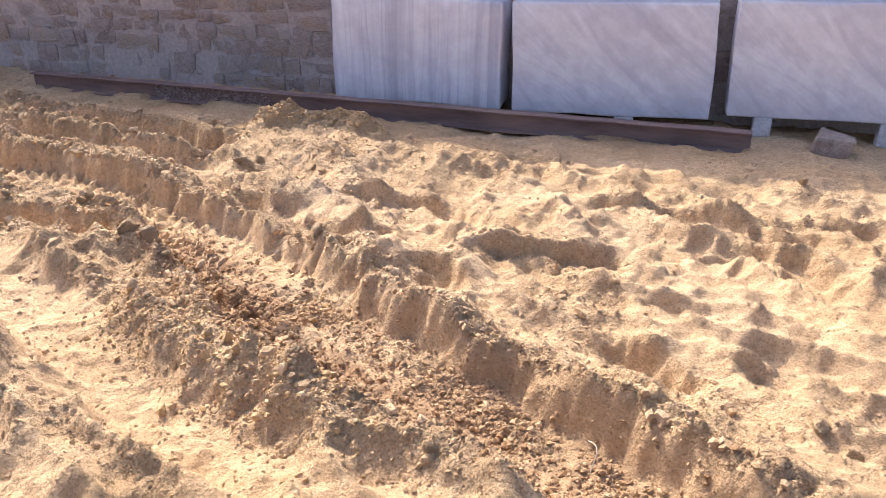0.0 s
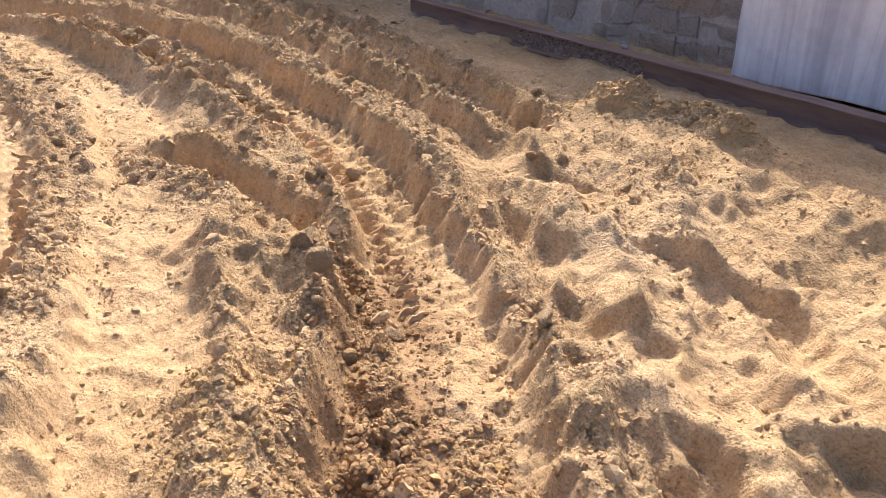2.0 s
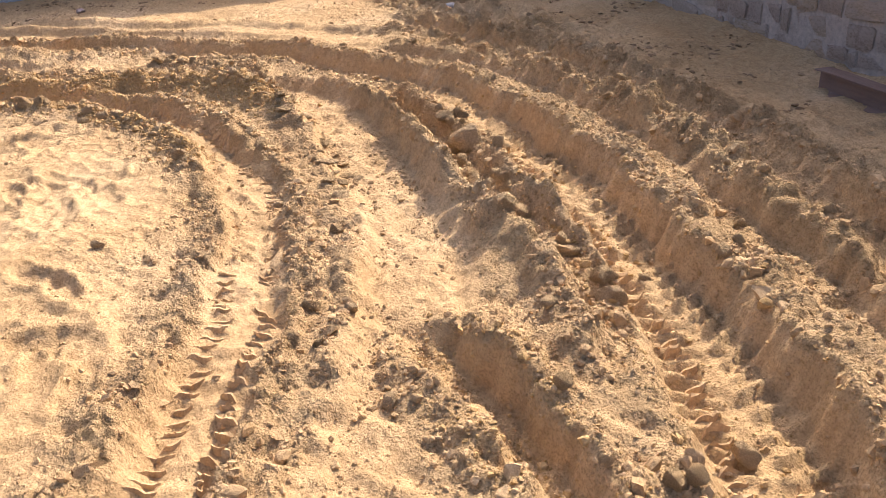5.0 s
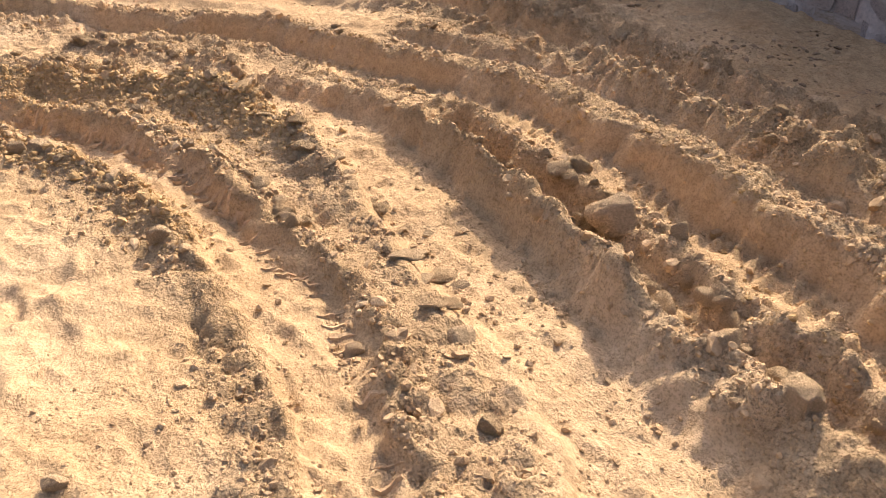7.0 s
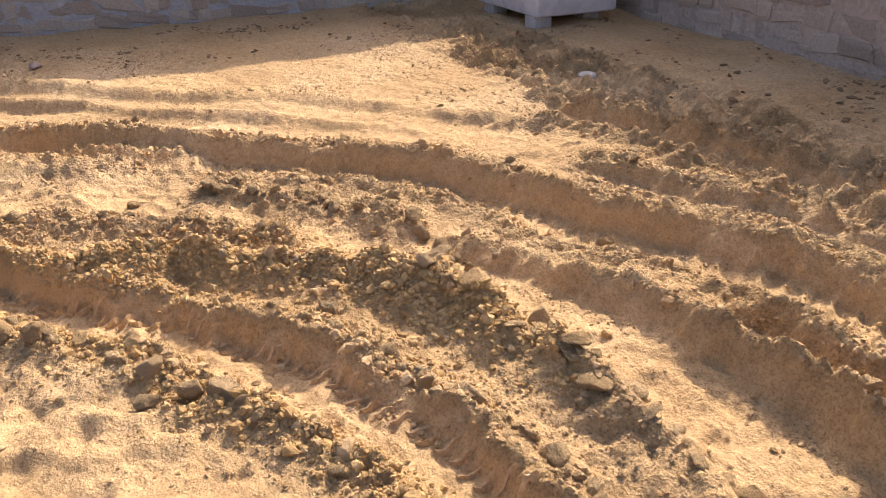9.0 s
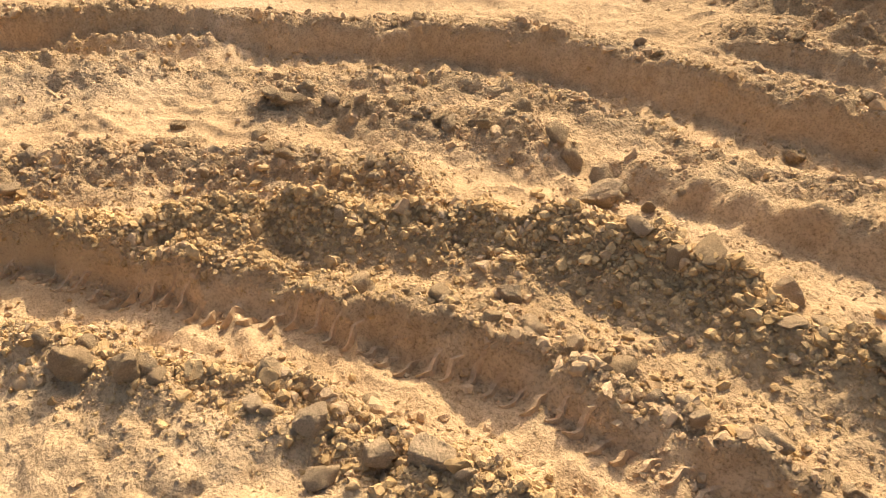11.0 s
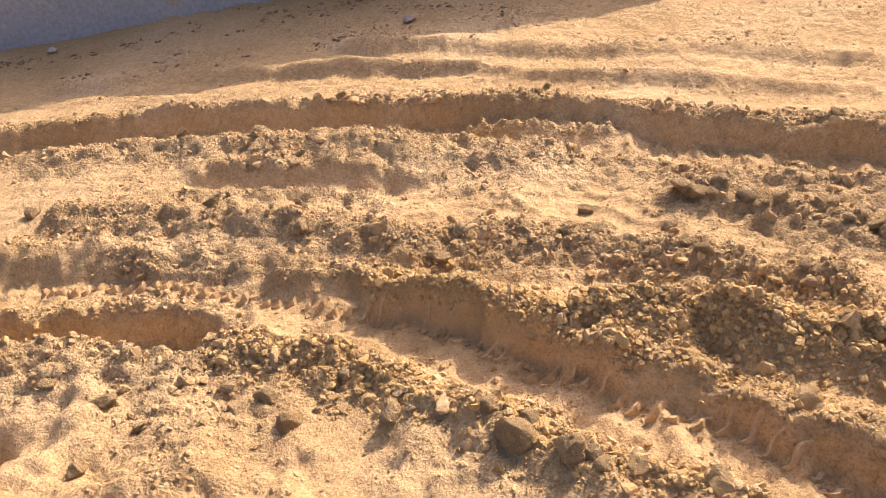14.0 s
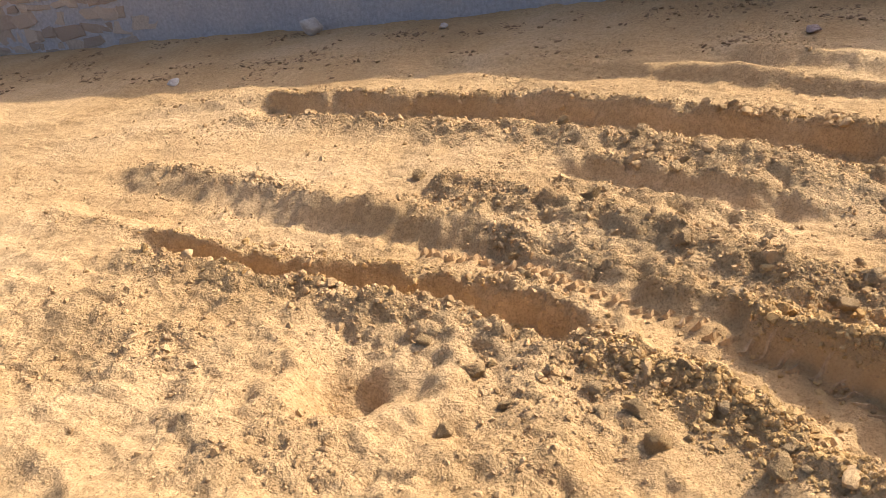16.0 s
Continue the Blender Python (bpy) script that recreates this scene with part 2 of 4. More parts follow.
GX = spaced([(-900, 220), (-240, 60), (-60, 12), (-24, 1.2), (-15, 0.12), (-12.4, 0.030), (-11.6, 0.019), (-9.0, 0.0112), (-6.2, 0.0165), (-1.0, 0.0165), (1.4, 0.03), (2.4, 0.2), (6, 1.2), (24, 12), (60, 60), (240, 220), (900, 0)])
GY = spaced([(-900, 220), (-240, 60), (-60, 12), (-24, 1.2), (-9, 0.12), (-5.2, 0.050), (-2.2, 0.026), (-0.4, 0.018), (1.0, 0.0120), (3.0, 0.0150), (4.4, 0.020), (5.5, 0.030), (7.1, 0.2), (9, 1.2), (24, 12), (60, 60), (240, 220), (900, 0)])
XX, YY = np.meshgrid(GX, GY, indexing="ij")
inside = (XX > -14.5) & (XX < 4) & (YY > -9) & (YY < 8)
LIE = -0.05 * smooth(-6.8, -7.9, XX) * inside
Z = LIE.copy()
ROUGH = np.clip(0.27 + 0.26 * fbm(XX, YY, 1.3, 3, 95), 0.05, 0.6)
TURNED = np.zeros_like(XX)
DAMP = np.zeros_like(XX)
CREST = np.zeros_like(XX)
FOOT = np.zeros_like(XX)
WOBBLE = 0.040 * perlin(XX * 2.7, YY * 2.7, 91) + 0.024 * perlin(XX * 8, YY * 8, 92) + 0.010 * perlin(XX * 21, YY * 21, 93)

# lie of the land: level yard, a little lower along the north wall
Z += -0.13 * smooth(5.0, 6.1, YY) * smooth(-8.0, -6.5, XX) * (YY < 9) + 0.035 * smooth(2.9, 1.8, YY) * smooth(-8.2, -7.2, XX)
Z += 0.030 * perlin(XX * 0.55, YY * 0.55, 3) + 0.022 * fbm(XX, YY, 1.7, 3, 5)
ALONG, ACROSS = 0.84 * XX - 0.54 * YY, 0.54 * XX + 0.84 * YY
EAST = smooth(-3.6, -2.4, XX) * smooth(5.3, 4.8, YY)
Z += EAST * (0.085 * crest_noise(ALONG * 0.75, ACROSS * 2.2 + 0.12 * perlin(XX * 3, YY * 3, 19), 8) ** 2.5 + 0.062 * crest_noise(ALONG * 1.9, ACROSS * 4.6, 18) ** 3 + 0.022 * fbm(XX, YY, 5.0, 3, 9) - 0.065)
ROUGH += EAST * (0.04 + 0.22 * smooth(-1.2, -2.2, XX))
SCUFFED = smooth(-3.0, -5.5, XX) * smooth(4.3, 4.7, YY) * smooth(6.0, 5.3, YY)
ROUGH += 1.2 * SCUFFED * np.clip(fbm(XX, YY, 1.6, 3, 96) + 0.35, 0, 1)
Z += SCUFFED * 0.075 * fbm(XX, YY, 5.0, 4, 97, 0.6)


def near_line(points, reach):
    """For the part of the sheet near a line: its slices, the signed distance (left is positive), the way along it and its length."""
    p = curve(points)
    lo, hi = p.min(0) - reach, p.max(0) + reach
    i0, i1 = np.searchsorted(GX, lo[0]), np.searchsorted(GX, hi[0])
    j0, j1 = np.searchsorted(GY, lo[1]), np.searchsorted(GY, hi[1])
    box = (slice(i0, i1), slice(j0, j1))
    d = np.full((i1 - i0, j1 - j0), 99.0)
    s = np.zeros_like(d)
    run = 0.0
    for n, (a, b) in enumerate(zip(p[:-1], p[1:])):
        w = b - a
        length = np.linalg.norm(w)
        l2, h2 = np.minimum(a, b) - reach, np.maximum(a, b) + reach
        k0, k1 = max(np.searchsorted(GX, l2[0]), i0), min(np.searchsorted(GX, h2[0]), i1)
        m0, m1 = max(np.searchsorted(GY, l2[1]), j0), min(np.searchsorted(GY, h2[1]), j1)
        if k1 > k0 and m1 > m0:
            qx, qy = GX[k0:k1, None] - a[0], GY[None, m0:m1] - a[1]
            lowest = -9.0 if n == 0 else 0.0
            highest = 9.0 if n == len(p) - 2 else 1.0
            t = np.clip((qx * w[0] + qy * w[1]) / length ** 2, lowest, highest)
            ex, ey = qx - t * w[0], qy - t * w[1]
            far = np.hypot(ex, ey) * np.where(w[0] * qy - w[1] * qx >= 0, 1, -1)
            part_d, part_s = d[k0 - i0:k1 - i0, m0 - j0:m1 - j0], s[k0 - i0:k1 - i0, m0 - j0:m1 - j0]
            nearer = np.abs(far) < np.abs(part_d)
            part_d[nearer] = far[nearer]
            part_s[nearer] = (run + t * length)[nearer]
        run += length
    return box, d, s, run


def ends(s, run, fade):
    return smooth(0, fade, s) * smooth(0, fade, run - s)


def rut(points, half, floor, left, right, wall=0.055, rough=0.3, lug=0.0, fade=0.35, turned=0.0, berm_rough=0.85, uneven=0.02, damp=0.0, chunky=1.0, calm=0.0):
    """A wheel rut along a line: a trodden floor, steep sides, and a berm (height, width) on either side; lug: depth of the tyre's print."""
    box, d, s, run = near_line(points, 0.95)
    d = d + WOBBLE[box] * (1 - calm)
    on = ends(s, run, fade)
    x, y = XX[box], YY[box]
    crag = 0.75 + (1 - calm) * (0.55 * perlin(s * 2.3, d * 1.2, 31) + 0.25 * perlin(x * 6, y * 6, 32))
    a = np.abs(d)
    for side, (high, wide) in ((d > 0, left), (d <= 0, right)):
        rise = np.where(a < half + wall, 1.0, np.exp(-((a - half - wall) / wide) ** 2))
        Z[box] += np.where(side, high * on * rise * np.clip(crag, 0.15, 2), 0)
        ROUGH[box] = np.where(side, np.maximum(ROUGH[box], berm_rough * on * np.exp(-((a - half - wall) / (wide + 0.11)) ** 2)), ROUGH[box])
    edge = a + 0.032 * (lumps(s, 0.35 * d, 8.5, 45) - 0.5) * chunky * (d > 0) + 0.008 * perlin(s * 9, d * 5, 33) + 0.004 * perlin(s * 37, d * 6, 38)
    cut = on * smooth(half + wall, half - 0.012, edge)
    bed = floor + 0.8 * LIE[box] + uneven * perlin(s * 1.15, half * 5 + d, 39) + 0.014 * perlin(s * 1.9, d * 6, 34) + 0.006 * perlin(x * 11, y * 11, 35)
    if lug:
        strong = 0.35 + 0.65 * smooth(-0.5, 0.0, perlin(s * 0.55, s * 0 + half * 9, 36))
        phase = (s + 0.5 * a + 0.01 * perlin(s * 3, d * 9, 43)) / 0.088
        bar = smooth(0.24, 0.40, np.abs(phase % 1 - 0.5)) * (0.7 + 0.5 * perlin(s * 6, d * 2, 44))
        bed = bed + lug * (np.where(d > 0, 1.0, 0.12) + np.where(d > 0, 0.7, 1.2) * smooth(-6.2, -5.0, x)) * strong * (bar - 0.25) * smooth(half * 0.05, half * 0.3, a) * smooth(half * 1.1, half * 0.95, a)
    Z[box] = Z[box] * (1 - cut) + np.minimum(bed, Z[box] + 0.02) * cut
    ROUGH[box] = ROUGH[box] * (1 - cut) + rough * cut
    ROUGH[box] *= 1 - 0.55 * on * smooth(half - 0.05, half, a) * smooth(half + wall + 0.01, half + wall - 0.03, edge)
    CREST[box] = np.maximum(CREST[box] * (1 - cut), berm_rough * on * np.exp(-((a - half - wall - 0.02) / 0.05) ** 2))
    FOOT[box] = np.maximum(FOOT[box] * (1 - cut), berm_rough * on * np.exp(-((a - half + 0.025) / 0.035) ** 2))
    if damp:
        DAMP[box] = np.maximum(DAMP[box], damp * on * smooth(half + 0.20, half - 0.04, a) * np.clip(0.65 + 1.1 * perlin(x * 2.7, y * 2.7, 40), 0, 1))
    if turned:
        TURNED[box] = np.maximum(TURNED[box], turned * on * smooth(half + 0.22, half - 0.05, a) * np.clip(0.6 + 0.9 * perlin(x * 3.3, y * 3.3, 37), 0, 1))


def ridge(points, high, wide_left, wide_right, rough=0.8, fade=0.3, turned=0.0):
    """A heaped line of earth, with its own slope on either side."""
    box, d, s, run = near_line(points, 0.8)
    d = d + WOBBLE[box]
    on = ends(s, run, fade)
    x, y = XX[box], YY[box]
    w = np.where(d > 0, wide_left, wide_right)
    form = np.exp(-np.abs(d / w) ** 1.5) * on
    Z[box] += high * form * np.clip(0.8 + 0.5 * perlin(s * 2.1, d * 2, 41) + 0.3 * perlin(x * 8, y * 8, 42), 0.1, 2)
    ROUGH[box] = np.maximum(ROUGH[box], rough * np.exp(-(d / (w + 0.08)) ** 2) * on)
    if turned:
        TURNED[box] = np.maximum(TURNED[box], turned * form ** 0.45)


def bank(points, drop, foot, rough=0.5, fade=0.25, wall=0.05):
    """An edge that breaks down to the right of the line and rises gently again."""
    box, d, s, run = near_line(points, 0.8)
    d = d + WOBBLE[box]
    on = ends(s, run, fade)
    low = np.where(d > 0, 0.35 * np.exp(-d / 0.10), -smooth(0, wall, -d) * (1 - smooth(foot * 0.5, foot, -d)) + 0.35 * smooth(wall, 0, -d))
    Z[box] += drop * on * low
    ROUGH[box] = np.maximum(ROUGH[box], rough * on * np.exp(-(d / 0.12) ** 2))


# outer ruts along the shade of the west wall
rut([(-11.9, -1.6), (-11.6, -0.6), (-11.3, 0.1), (-11.0, 0.75), (-10.7, 1.4), (-10.3, 1.95), (-9.9, 2.5), (-9.5, 3.05), (-9.2, 3.5), (-8.6, 3.95)],
    0.12, -0.056, (0.034, 0.12), (0.015, 0.10), wall=0.13, rough=0.12, berm_rough=0.22, chunky=0.3, calm=0.75)
rut([(-11.6, 0.6), (-11.35, 1.1), (-11.05, 1.65), (-10.6, 2.2), (-10.25, 2.8), (-9.8, 3.3), (-9.2, 3.85), (-8.6, 4.25)],
    0.10, -0.046, (0.034, 0.12), (0.015, 0.10), wall=0.12, rough=0.12, berm_rough=0.22, chunky=0.3, calm=0.75)
# rut in the shade of the north wall
rut([(-9.4, 4.35), (-8.4, 4.75), (-7.2, 5.02), (-6.2, 5.12), (-5.2, 5.12), (-4.4, 4.98), (-3.75, 4.85), (-3.2, 4.72), (-2.75, 4.62)],
    0.15, -0.085, (0.03, 0.13), (0.035, 0.13), rough=0.65, lug=0.02, berm_rough=0.95)
ridge([(-8.5, 4.05), (-7.85, 4.42), (-7.3, 4.64), (-6.45, 4.80), (-5.7, 4.86), (-5.0, 4.82), (-4.3, 4.74), (-3.6, 4.66)], 0.055, 0.13, 0.17)
# narrow ruts between the two main ones
rut([(-8.3, 3.9), (-7.4, 4.38), (-6.6, 4.56), (-5.8, 4.63), (-5.0, 4.60), (-4.2, 4.50), (-3.4, 4.42), (-2.7, 4.22)],
    0.07, -0.03, (0.03, 0.10), (0.03, 0.10), rough=0.8, berm_rough=0.9)
rut([(-7.0, 3.66), (-6.4, 3.68), (-5.7, 3.72), (-5.0, 3.74), (-4.4, 3.76), (-3.9, 3.74), (-3.3, 3.60)],
    0.06, -0.035, (0.06, 0.10), (0.07, 0.10), rough=0.8, berm_rough=0.95)
ridge([(-7.35, 3.1), (-7.1, 3.36), (-6.8, 3.52), (-6.3, 3.58), (-5.7, 3.60), (-5.0, 3.55), (-4.5, 3.60), (-4.0, 3.58)], 0.07, 0.10, 0.10)
# smooth inner lane
rut([(-7.75, 2.80), (-7.3, 3.06), (-6.9, 3.21), (-6.4, 3.32), (-5.6, 3.35), (-5.0, 3.33), (-4.4, 3.23), (-3.95, 3.10), (-3.5, 2.93), (-3.1, 2.74), (-2.7, 2.55), (-2.2, 2.34),
     (-1.8, 2.10), (-1.4, 1.92), (-0.9, 1.75)], 0.15, -0.030, (0.02, 0.10), (0.05, 0.13), wall=0.09, rough=0.30, berm_rough=0.75)
# short deep slot and the heap of turned earth beyond its end
rut([(-4.15, 3.06), (-3.85, 3.18), (-3.5, 3.25), (-3.1, 3.26), (-2.6, 3.2)], 0.05, -0.08, (0.05, 0.11), (0.04, 0.12), rough=0.6, fade=0.25, turned=0.35)
ridge([(-3.1, 2.86), (-2.75, 2.98), (-2.45, 3.05), (-2.1, 2.98), (-1.8, 2.86)], 0.085, 0.13, 0.16, fade=0.3)
rut([(-2.7, 3.36), (-2.3, 3.26), (-1.95, 3.0), (-1.62, 2.76), (-1.32, 2.54), (-1.0, 2.34), (-0.5, 2.18), (0.0, 1.9)], 0.11, -0.115, (0.05, 0.11), (0.06, 0.12),
    wall=0.09, rough=1.0, damp=1.0, berm_rough=0.9)
ridge([(-2.3, 2.62), (-1.95, 2.44), (-1.6, 2.32), (-1.3, 2.18), (-1.0, 2.02), (-0.8, 1.8)], 0.07, 0.10, 0.14, turned=0.25)
# the great outer rut, from the west round to the north-east
rut([(-10.3, -5.0), (-10.45, -4.0), (-10.7, -3.1), (-10.85, -2.5), (-10.86, -2.1)], 0.15, -0.035, (0.02, 0.13), (0.01, 0.12), wall=0.14, rough=0.3, berm_rough=0.5)
rut([(-10.88, -2.45), (-10.85, -2.0), (-10.66, -1.0), (-10.42, 0.0), (-10.15, 0.7), (-9.9, 1.35), (-9.58, 1.95), (-9.2, 2.42), (-8.9, 2.85), (-8.55, 3.22), (-8.1, 3.50),
     (-7.6, 3.68), (-7.2, 3.92), (-6.8, 4.04), (-6.3, 4.10), (-5.7, 4.16), (-5.2, 4.14), (-4.6, 4.10), (-4.1, 4.03), (-3.65, 3.96), (-3.2, 3.82), (-2.5, 3.54), (-2.0, 3.31),
     (-1.6, 3.08), (-1.25, 2.86)],
    0.15, -0.097, (0.045, 0.13), (0.03, 0.13), wall=0.075, rough=0.30, lug=0.024, turned=0.25, berm_rough=0.85, fade=0.16)
ridge([(-9.85, 1.45), (-9.72, 1.85), (-9.52, 2.16), (-9.3, 2.36)], 0.08, 0.12, 0.07, rough=0.6, fade=0.25)
rut([(-1.75, 3.15), (-1.3, 2.86), (-0.85, 2.56), (-0.45, 2.38), (-0.1, 2.16), (0.25, 1.9), (0.6, 1.6)], 0.11, -0.085, (0.07, 0.12), (0.02, 0.1), wall=0.09, rough=0.7, damp=0.6, uneven=0.05)
ridge([(-9.55, -0.5), (-9.3, 0.0), (-9.12, 0.45), (-8.90, 0.85), (-8.72, 1.15), (-8.60, 1.45), (-8.50, 1.75), (-8.34, 2.02), (-8.12, 2.28), (-7.90, 2.48), (-7.72, 2.66)],
      0.075, 0.10, 0.15, rough=1.0)
ridge([(-10.3, -0.9), (-10.1, -0.1), (-9.9, 0.5), (-9.62, 1.1), (-9.3, 1.6), (-9.0, 2.0)], 0.045, 0.10, 0.14, rough=0.9)
ridge([(-8.85, 2.1), (-8.6, 2.42), (-8.35, 2.66), (-8.0, 2.94), (-7.7, 3.12)], 0.06, 0.10, 0.16, rough=1.0)
rut([(-9.75, -0.1), (-9.55, 0.45), (-9.38, 0.85), (-9.15, 1.25), (-9.0, 1.55)], 0.04, -0.035, (0.012, 0.08), (0.006, 0.1), wall=0.09, rough=0.4, fade=0.5)
# the inner rut that the path follows, with the heap on its outer side
ridge([(-8.52, 1.02), (-8.29, 1.27), (-8.12, 1.51), (-7.98, 1.81), (-7.84, 2.07), (-7.73, 2.29), (-7.61, 2.49), (-7.42, 2.65), (-7.20, 2.78), (-6.97, 2.90), (-6.72, 2.98), (-6.44, 3.02)],
      0.115, 0.10, 0.13, rough=1.0, turned=0.9, fade=0.6)
ridge([(-7.20, 2.92), (-6.95, 3.00), (-6.70, 3.02), (-6.46, 3.07), (-6.26, 3.13), (-6.05, 3.16)], 0.035, 0.07, 0.08, rough=0.12, fade=0.2)
ridge([(-9.78, -2.65), (-9.70, -2.25), (-9.60, -1.80), (-9.48, -1.37), (-9.31, -0.98), (-9.17, -0.65), (-9.07, -0.30), (-9.00, 0.0), (-8.86, 0.28), (-8.66, 0.55), (-8.52, 0.80)],
      0.042, 0.10, 0.10, rough=0.5, fade=0.4)
rut([(-9.6, -2.9), (-9.25, -1.8), (-8.98, -0.95), (-8.84, -0.3), (-8.6, 0.40), (-8.35, 0.85)], 0.13, -0.070, (0.015, 0.10), (0.0, 0.08), wall=0.16, rough=0.3, lug=0.016, berm_rough=0.7, fade=0.5)
rut([(-8.84, -0.30), (-8.72, 0.08), (-8.58, 0.40), (-8.25, 1.04), (-7.9, 1.44), (-7.55, 1.81), (-7.2, 2.11), (-6.85, 2.34), (-6.4, 2.53), (-5.9, 2.66),
     (-5.35, 2.74), (-4.8, 2.68), (-4.36, 2.58), (-4.0, 2.48), (-3.57, 2.34), (-3.24, 2.20), (-2.9, 2.03), (-2.5, 1.8), (-2.1, 1.5)],
    0.10, -0.036, (0.032, 0.07), (0.025, 0.10), wall=0.06, rough=0.18, lug=0.008, berm_rough=0.95)
rut([(-8.85, -1.9), (-8.72, -1.2), (-8.60, -0.5), (-8.50, 0.08), (-8.38, 0.45), (-8.24, 0.72)], 0.07, -0.155, (0.0, 0.05), (0.03, 0.14), rough=0.55, lug=0.02, fade=0.4, turned=0.3)
ridge([(-8.25, 0.60), (-8.02, 0.95), (-7.80, 1.22), (-7.55, 1.48), (-7.34, 1.70), (-7.14, 1.88), (-6.96, 2.02), (-6.80, 2.14), (-6.5, 2.32), (-6.2, 2.44), (-5.9, 2.50)],
      0.022, 0.06, 0.07, rough=0.8, turned=0.6)
ridge([(-7.85, 1.12), (-7.60, 1.38), (-7.38, 1.58), (-7.22, 1.70), (-7.05, 1.82), (-6.88, 1.92)], 0.055, 0.09, 0.22, rough=0.6)
# broken ground in the east
bank([(-1.25, 3.40), (-0.92, 3.28), (-0.72, 3.12)], 0.07, 0.3)
bank([(-1.0, 3.46), (-0.72, 3.60), (-0.5, 3.62), (-0.2, 3.88)], 0.085, 0.4)
bank([(-0.25, 3.0), (0.0, 2.87), (0.12, 2.72), (0.28, 2.58)], 0.10, 0.3)
bank([(0.25, 4.12), (0.6, 3.96), (0.85, 3.70)], 0.09, 0.4)
bank([(0.15, 2.92), (0.33, 2.83), (0.5, 2.86)], 0.06, 0.25)
bank([(-1.95, 4.1), (-1.5, 4.2), (-1.0, 4.12)], 0.06, 0.3)
bank([(-0.6, 4.45), (0.0, 4.5), (0.6, 4.42), (1.2, 4.5)], 0.05, 0.35)
ridge([(-3.0, 4.95), (-2.7, 5.2), (-2.3, 5.3), (-1.85, 5.15)], 0.17, 0.17, 0.19, rough=1.0, turned=0.35)
bank([(-3.0, 4.6), (-2.6, 4.42), (-2.1, 4.5)], 0.05, 0.3, rough=0.7)
bank([(-2.7, 4.12), (-2.3, 4.0), (-1.8, 3.86)], 0.05, 0.3, rough=0.7)
bank([(-2.0, 3.72), (-1.6, 3.62), (-1.25, 3.7)], 0.06, 0.28, rough=0.7)
ridge([(-2.4, 4.55), (-1.8, 4.75), (-1.2, 4.72)], 0.05, 0.16, 0.2, rough=0.5)
# hollow scuffed into the level ground in the south
HOLLOW = np.exp(-(((XX + 7.90) / 0.14) ** 2 + ((YY + 0.12) / 0.15) ** 2) ** 1.6)
Z -= 0.13 * HOLLOW
ROUGH += 0.22 * smooth(-6.9, -7.6, XX) * smooth(1.3, 0.6, YY) * smooth(-8.6, -8.1, XX)
ROUGH *= 1 - 0.6 * smooth(5.45, 5.75, YY)
ROUGH = np.clip(ROUGH, 0, 1)

# footprints in the soft sand
for n in range(70):
    fx, fy = random.uniform(-6.9, -2.6), random.uniform(0.4, 2.1)
    if n >= 40:
        fx, fy = random.uniform(-1.5, 1.4), random.uniform(3.0, 4.9)
    turn = random.uniform(0, 3.14)
    i0, i1, j0, j1 = np.searchsorted(GX, fx - 0.3), np.searchsorted(GX, fx + 0.3), np.searchsorted(GY, fy - 0.3), np.searchsorted(GY, fy + 0.3)
    px, py = XX[i0:i1, j0:j1] - fx, YY[i0:i1, j0:j1] - fy
    u, v = px * math.cos(turn) + py * math.sin(turn), -px * math.sin(turn) + py * math.cos(turn)
    r = np.sqrt((u / 0.14) ** 2 + (v / 0.055) ** 2) + 0.25 * perlin(px * 9, py * 9, n)
    Z[i0:i1, j0:j1] += -0.017 * smooth(1.05, 0.6, r) + 0.008 * np.exp(-((r - 1.2) / 0.25) ** 2)

# crumbled surface
SOUTH = smooth(-6.8, -7.6, XX) * smooth(1.2, 0.6, YY) * smooth(-8.7, -8.2, XX)
Z += SOUTH * (0.05 * crest_noise(XX * 2.1, YY * 2.1, 56) ** 2 + 0.016 * (lumps(XX, YY, 5, 57) - 0.4) + 0.02 * fbm(XX, YY, 7, 3, 58) - 0.03)
Z += inside * ROUGH * (0.034 * (lumps(XX + WOBBLE, YY, 6.5, 50) - 0.35) * ROUGH + 0.036 * (lumps(XX, YY + WOBBLE, 11, 51) - 0.4) + 0.030 * (lumps(XX - 0.5 * WOBBLE, YY, 20, 52) - 0.4) + 0.013 * fbm(XX, YY, 15, 3, 53, 0.6))
# soft wind-blown and trodden forms where the sand is loose and fine
LOOSE = inside * np.clip(1 - 1.6 * ROUGH, 0, 1) * (0.15 + 0.85 * smooth(-9.7, -9.0, XX))
SWIRL = 0.5 * perlin(XX * 1.6, YY * 1.6, 75)
Z += LOOSE * (0.036 * crest_noise(XX * 2.2 + SWIRL, YY * 3.0 - SWIRL, 76) ** 4 + 0.020 * crest_noise(XX * 5.5 - SWIRL, YY * 7 + SWIRL, 77) ** 4 - 0.012)
Z += inside * 0.005 * fbm(XX, YY, 9, 3, 54)


def height(x, y):
    """Height of the sheet at a place in the yard."""
    i, j = np.searchsorted(GX, x) - 1, np.searchsorted(GY, y) - 1
    u, v = (x - GX[i]) / (GX[i + 1] - GX[i]), (y - GY[j]) / (GY[j + 1] - GY[j])
    return Z[i, j] * (1 - u) * (1 - v) + Z[i + 1, j] * u * (1 - v) + Z[i, j + 1] * (1 - u) * v + Z[i + 1, j + 1] * u * v


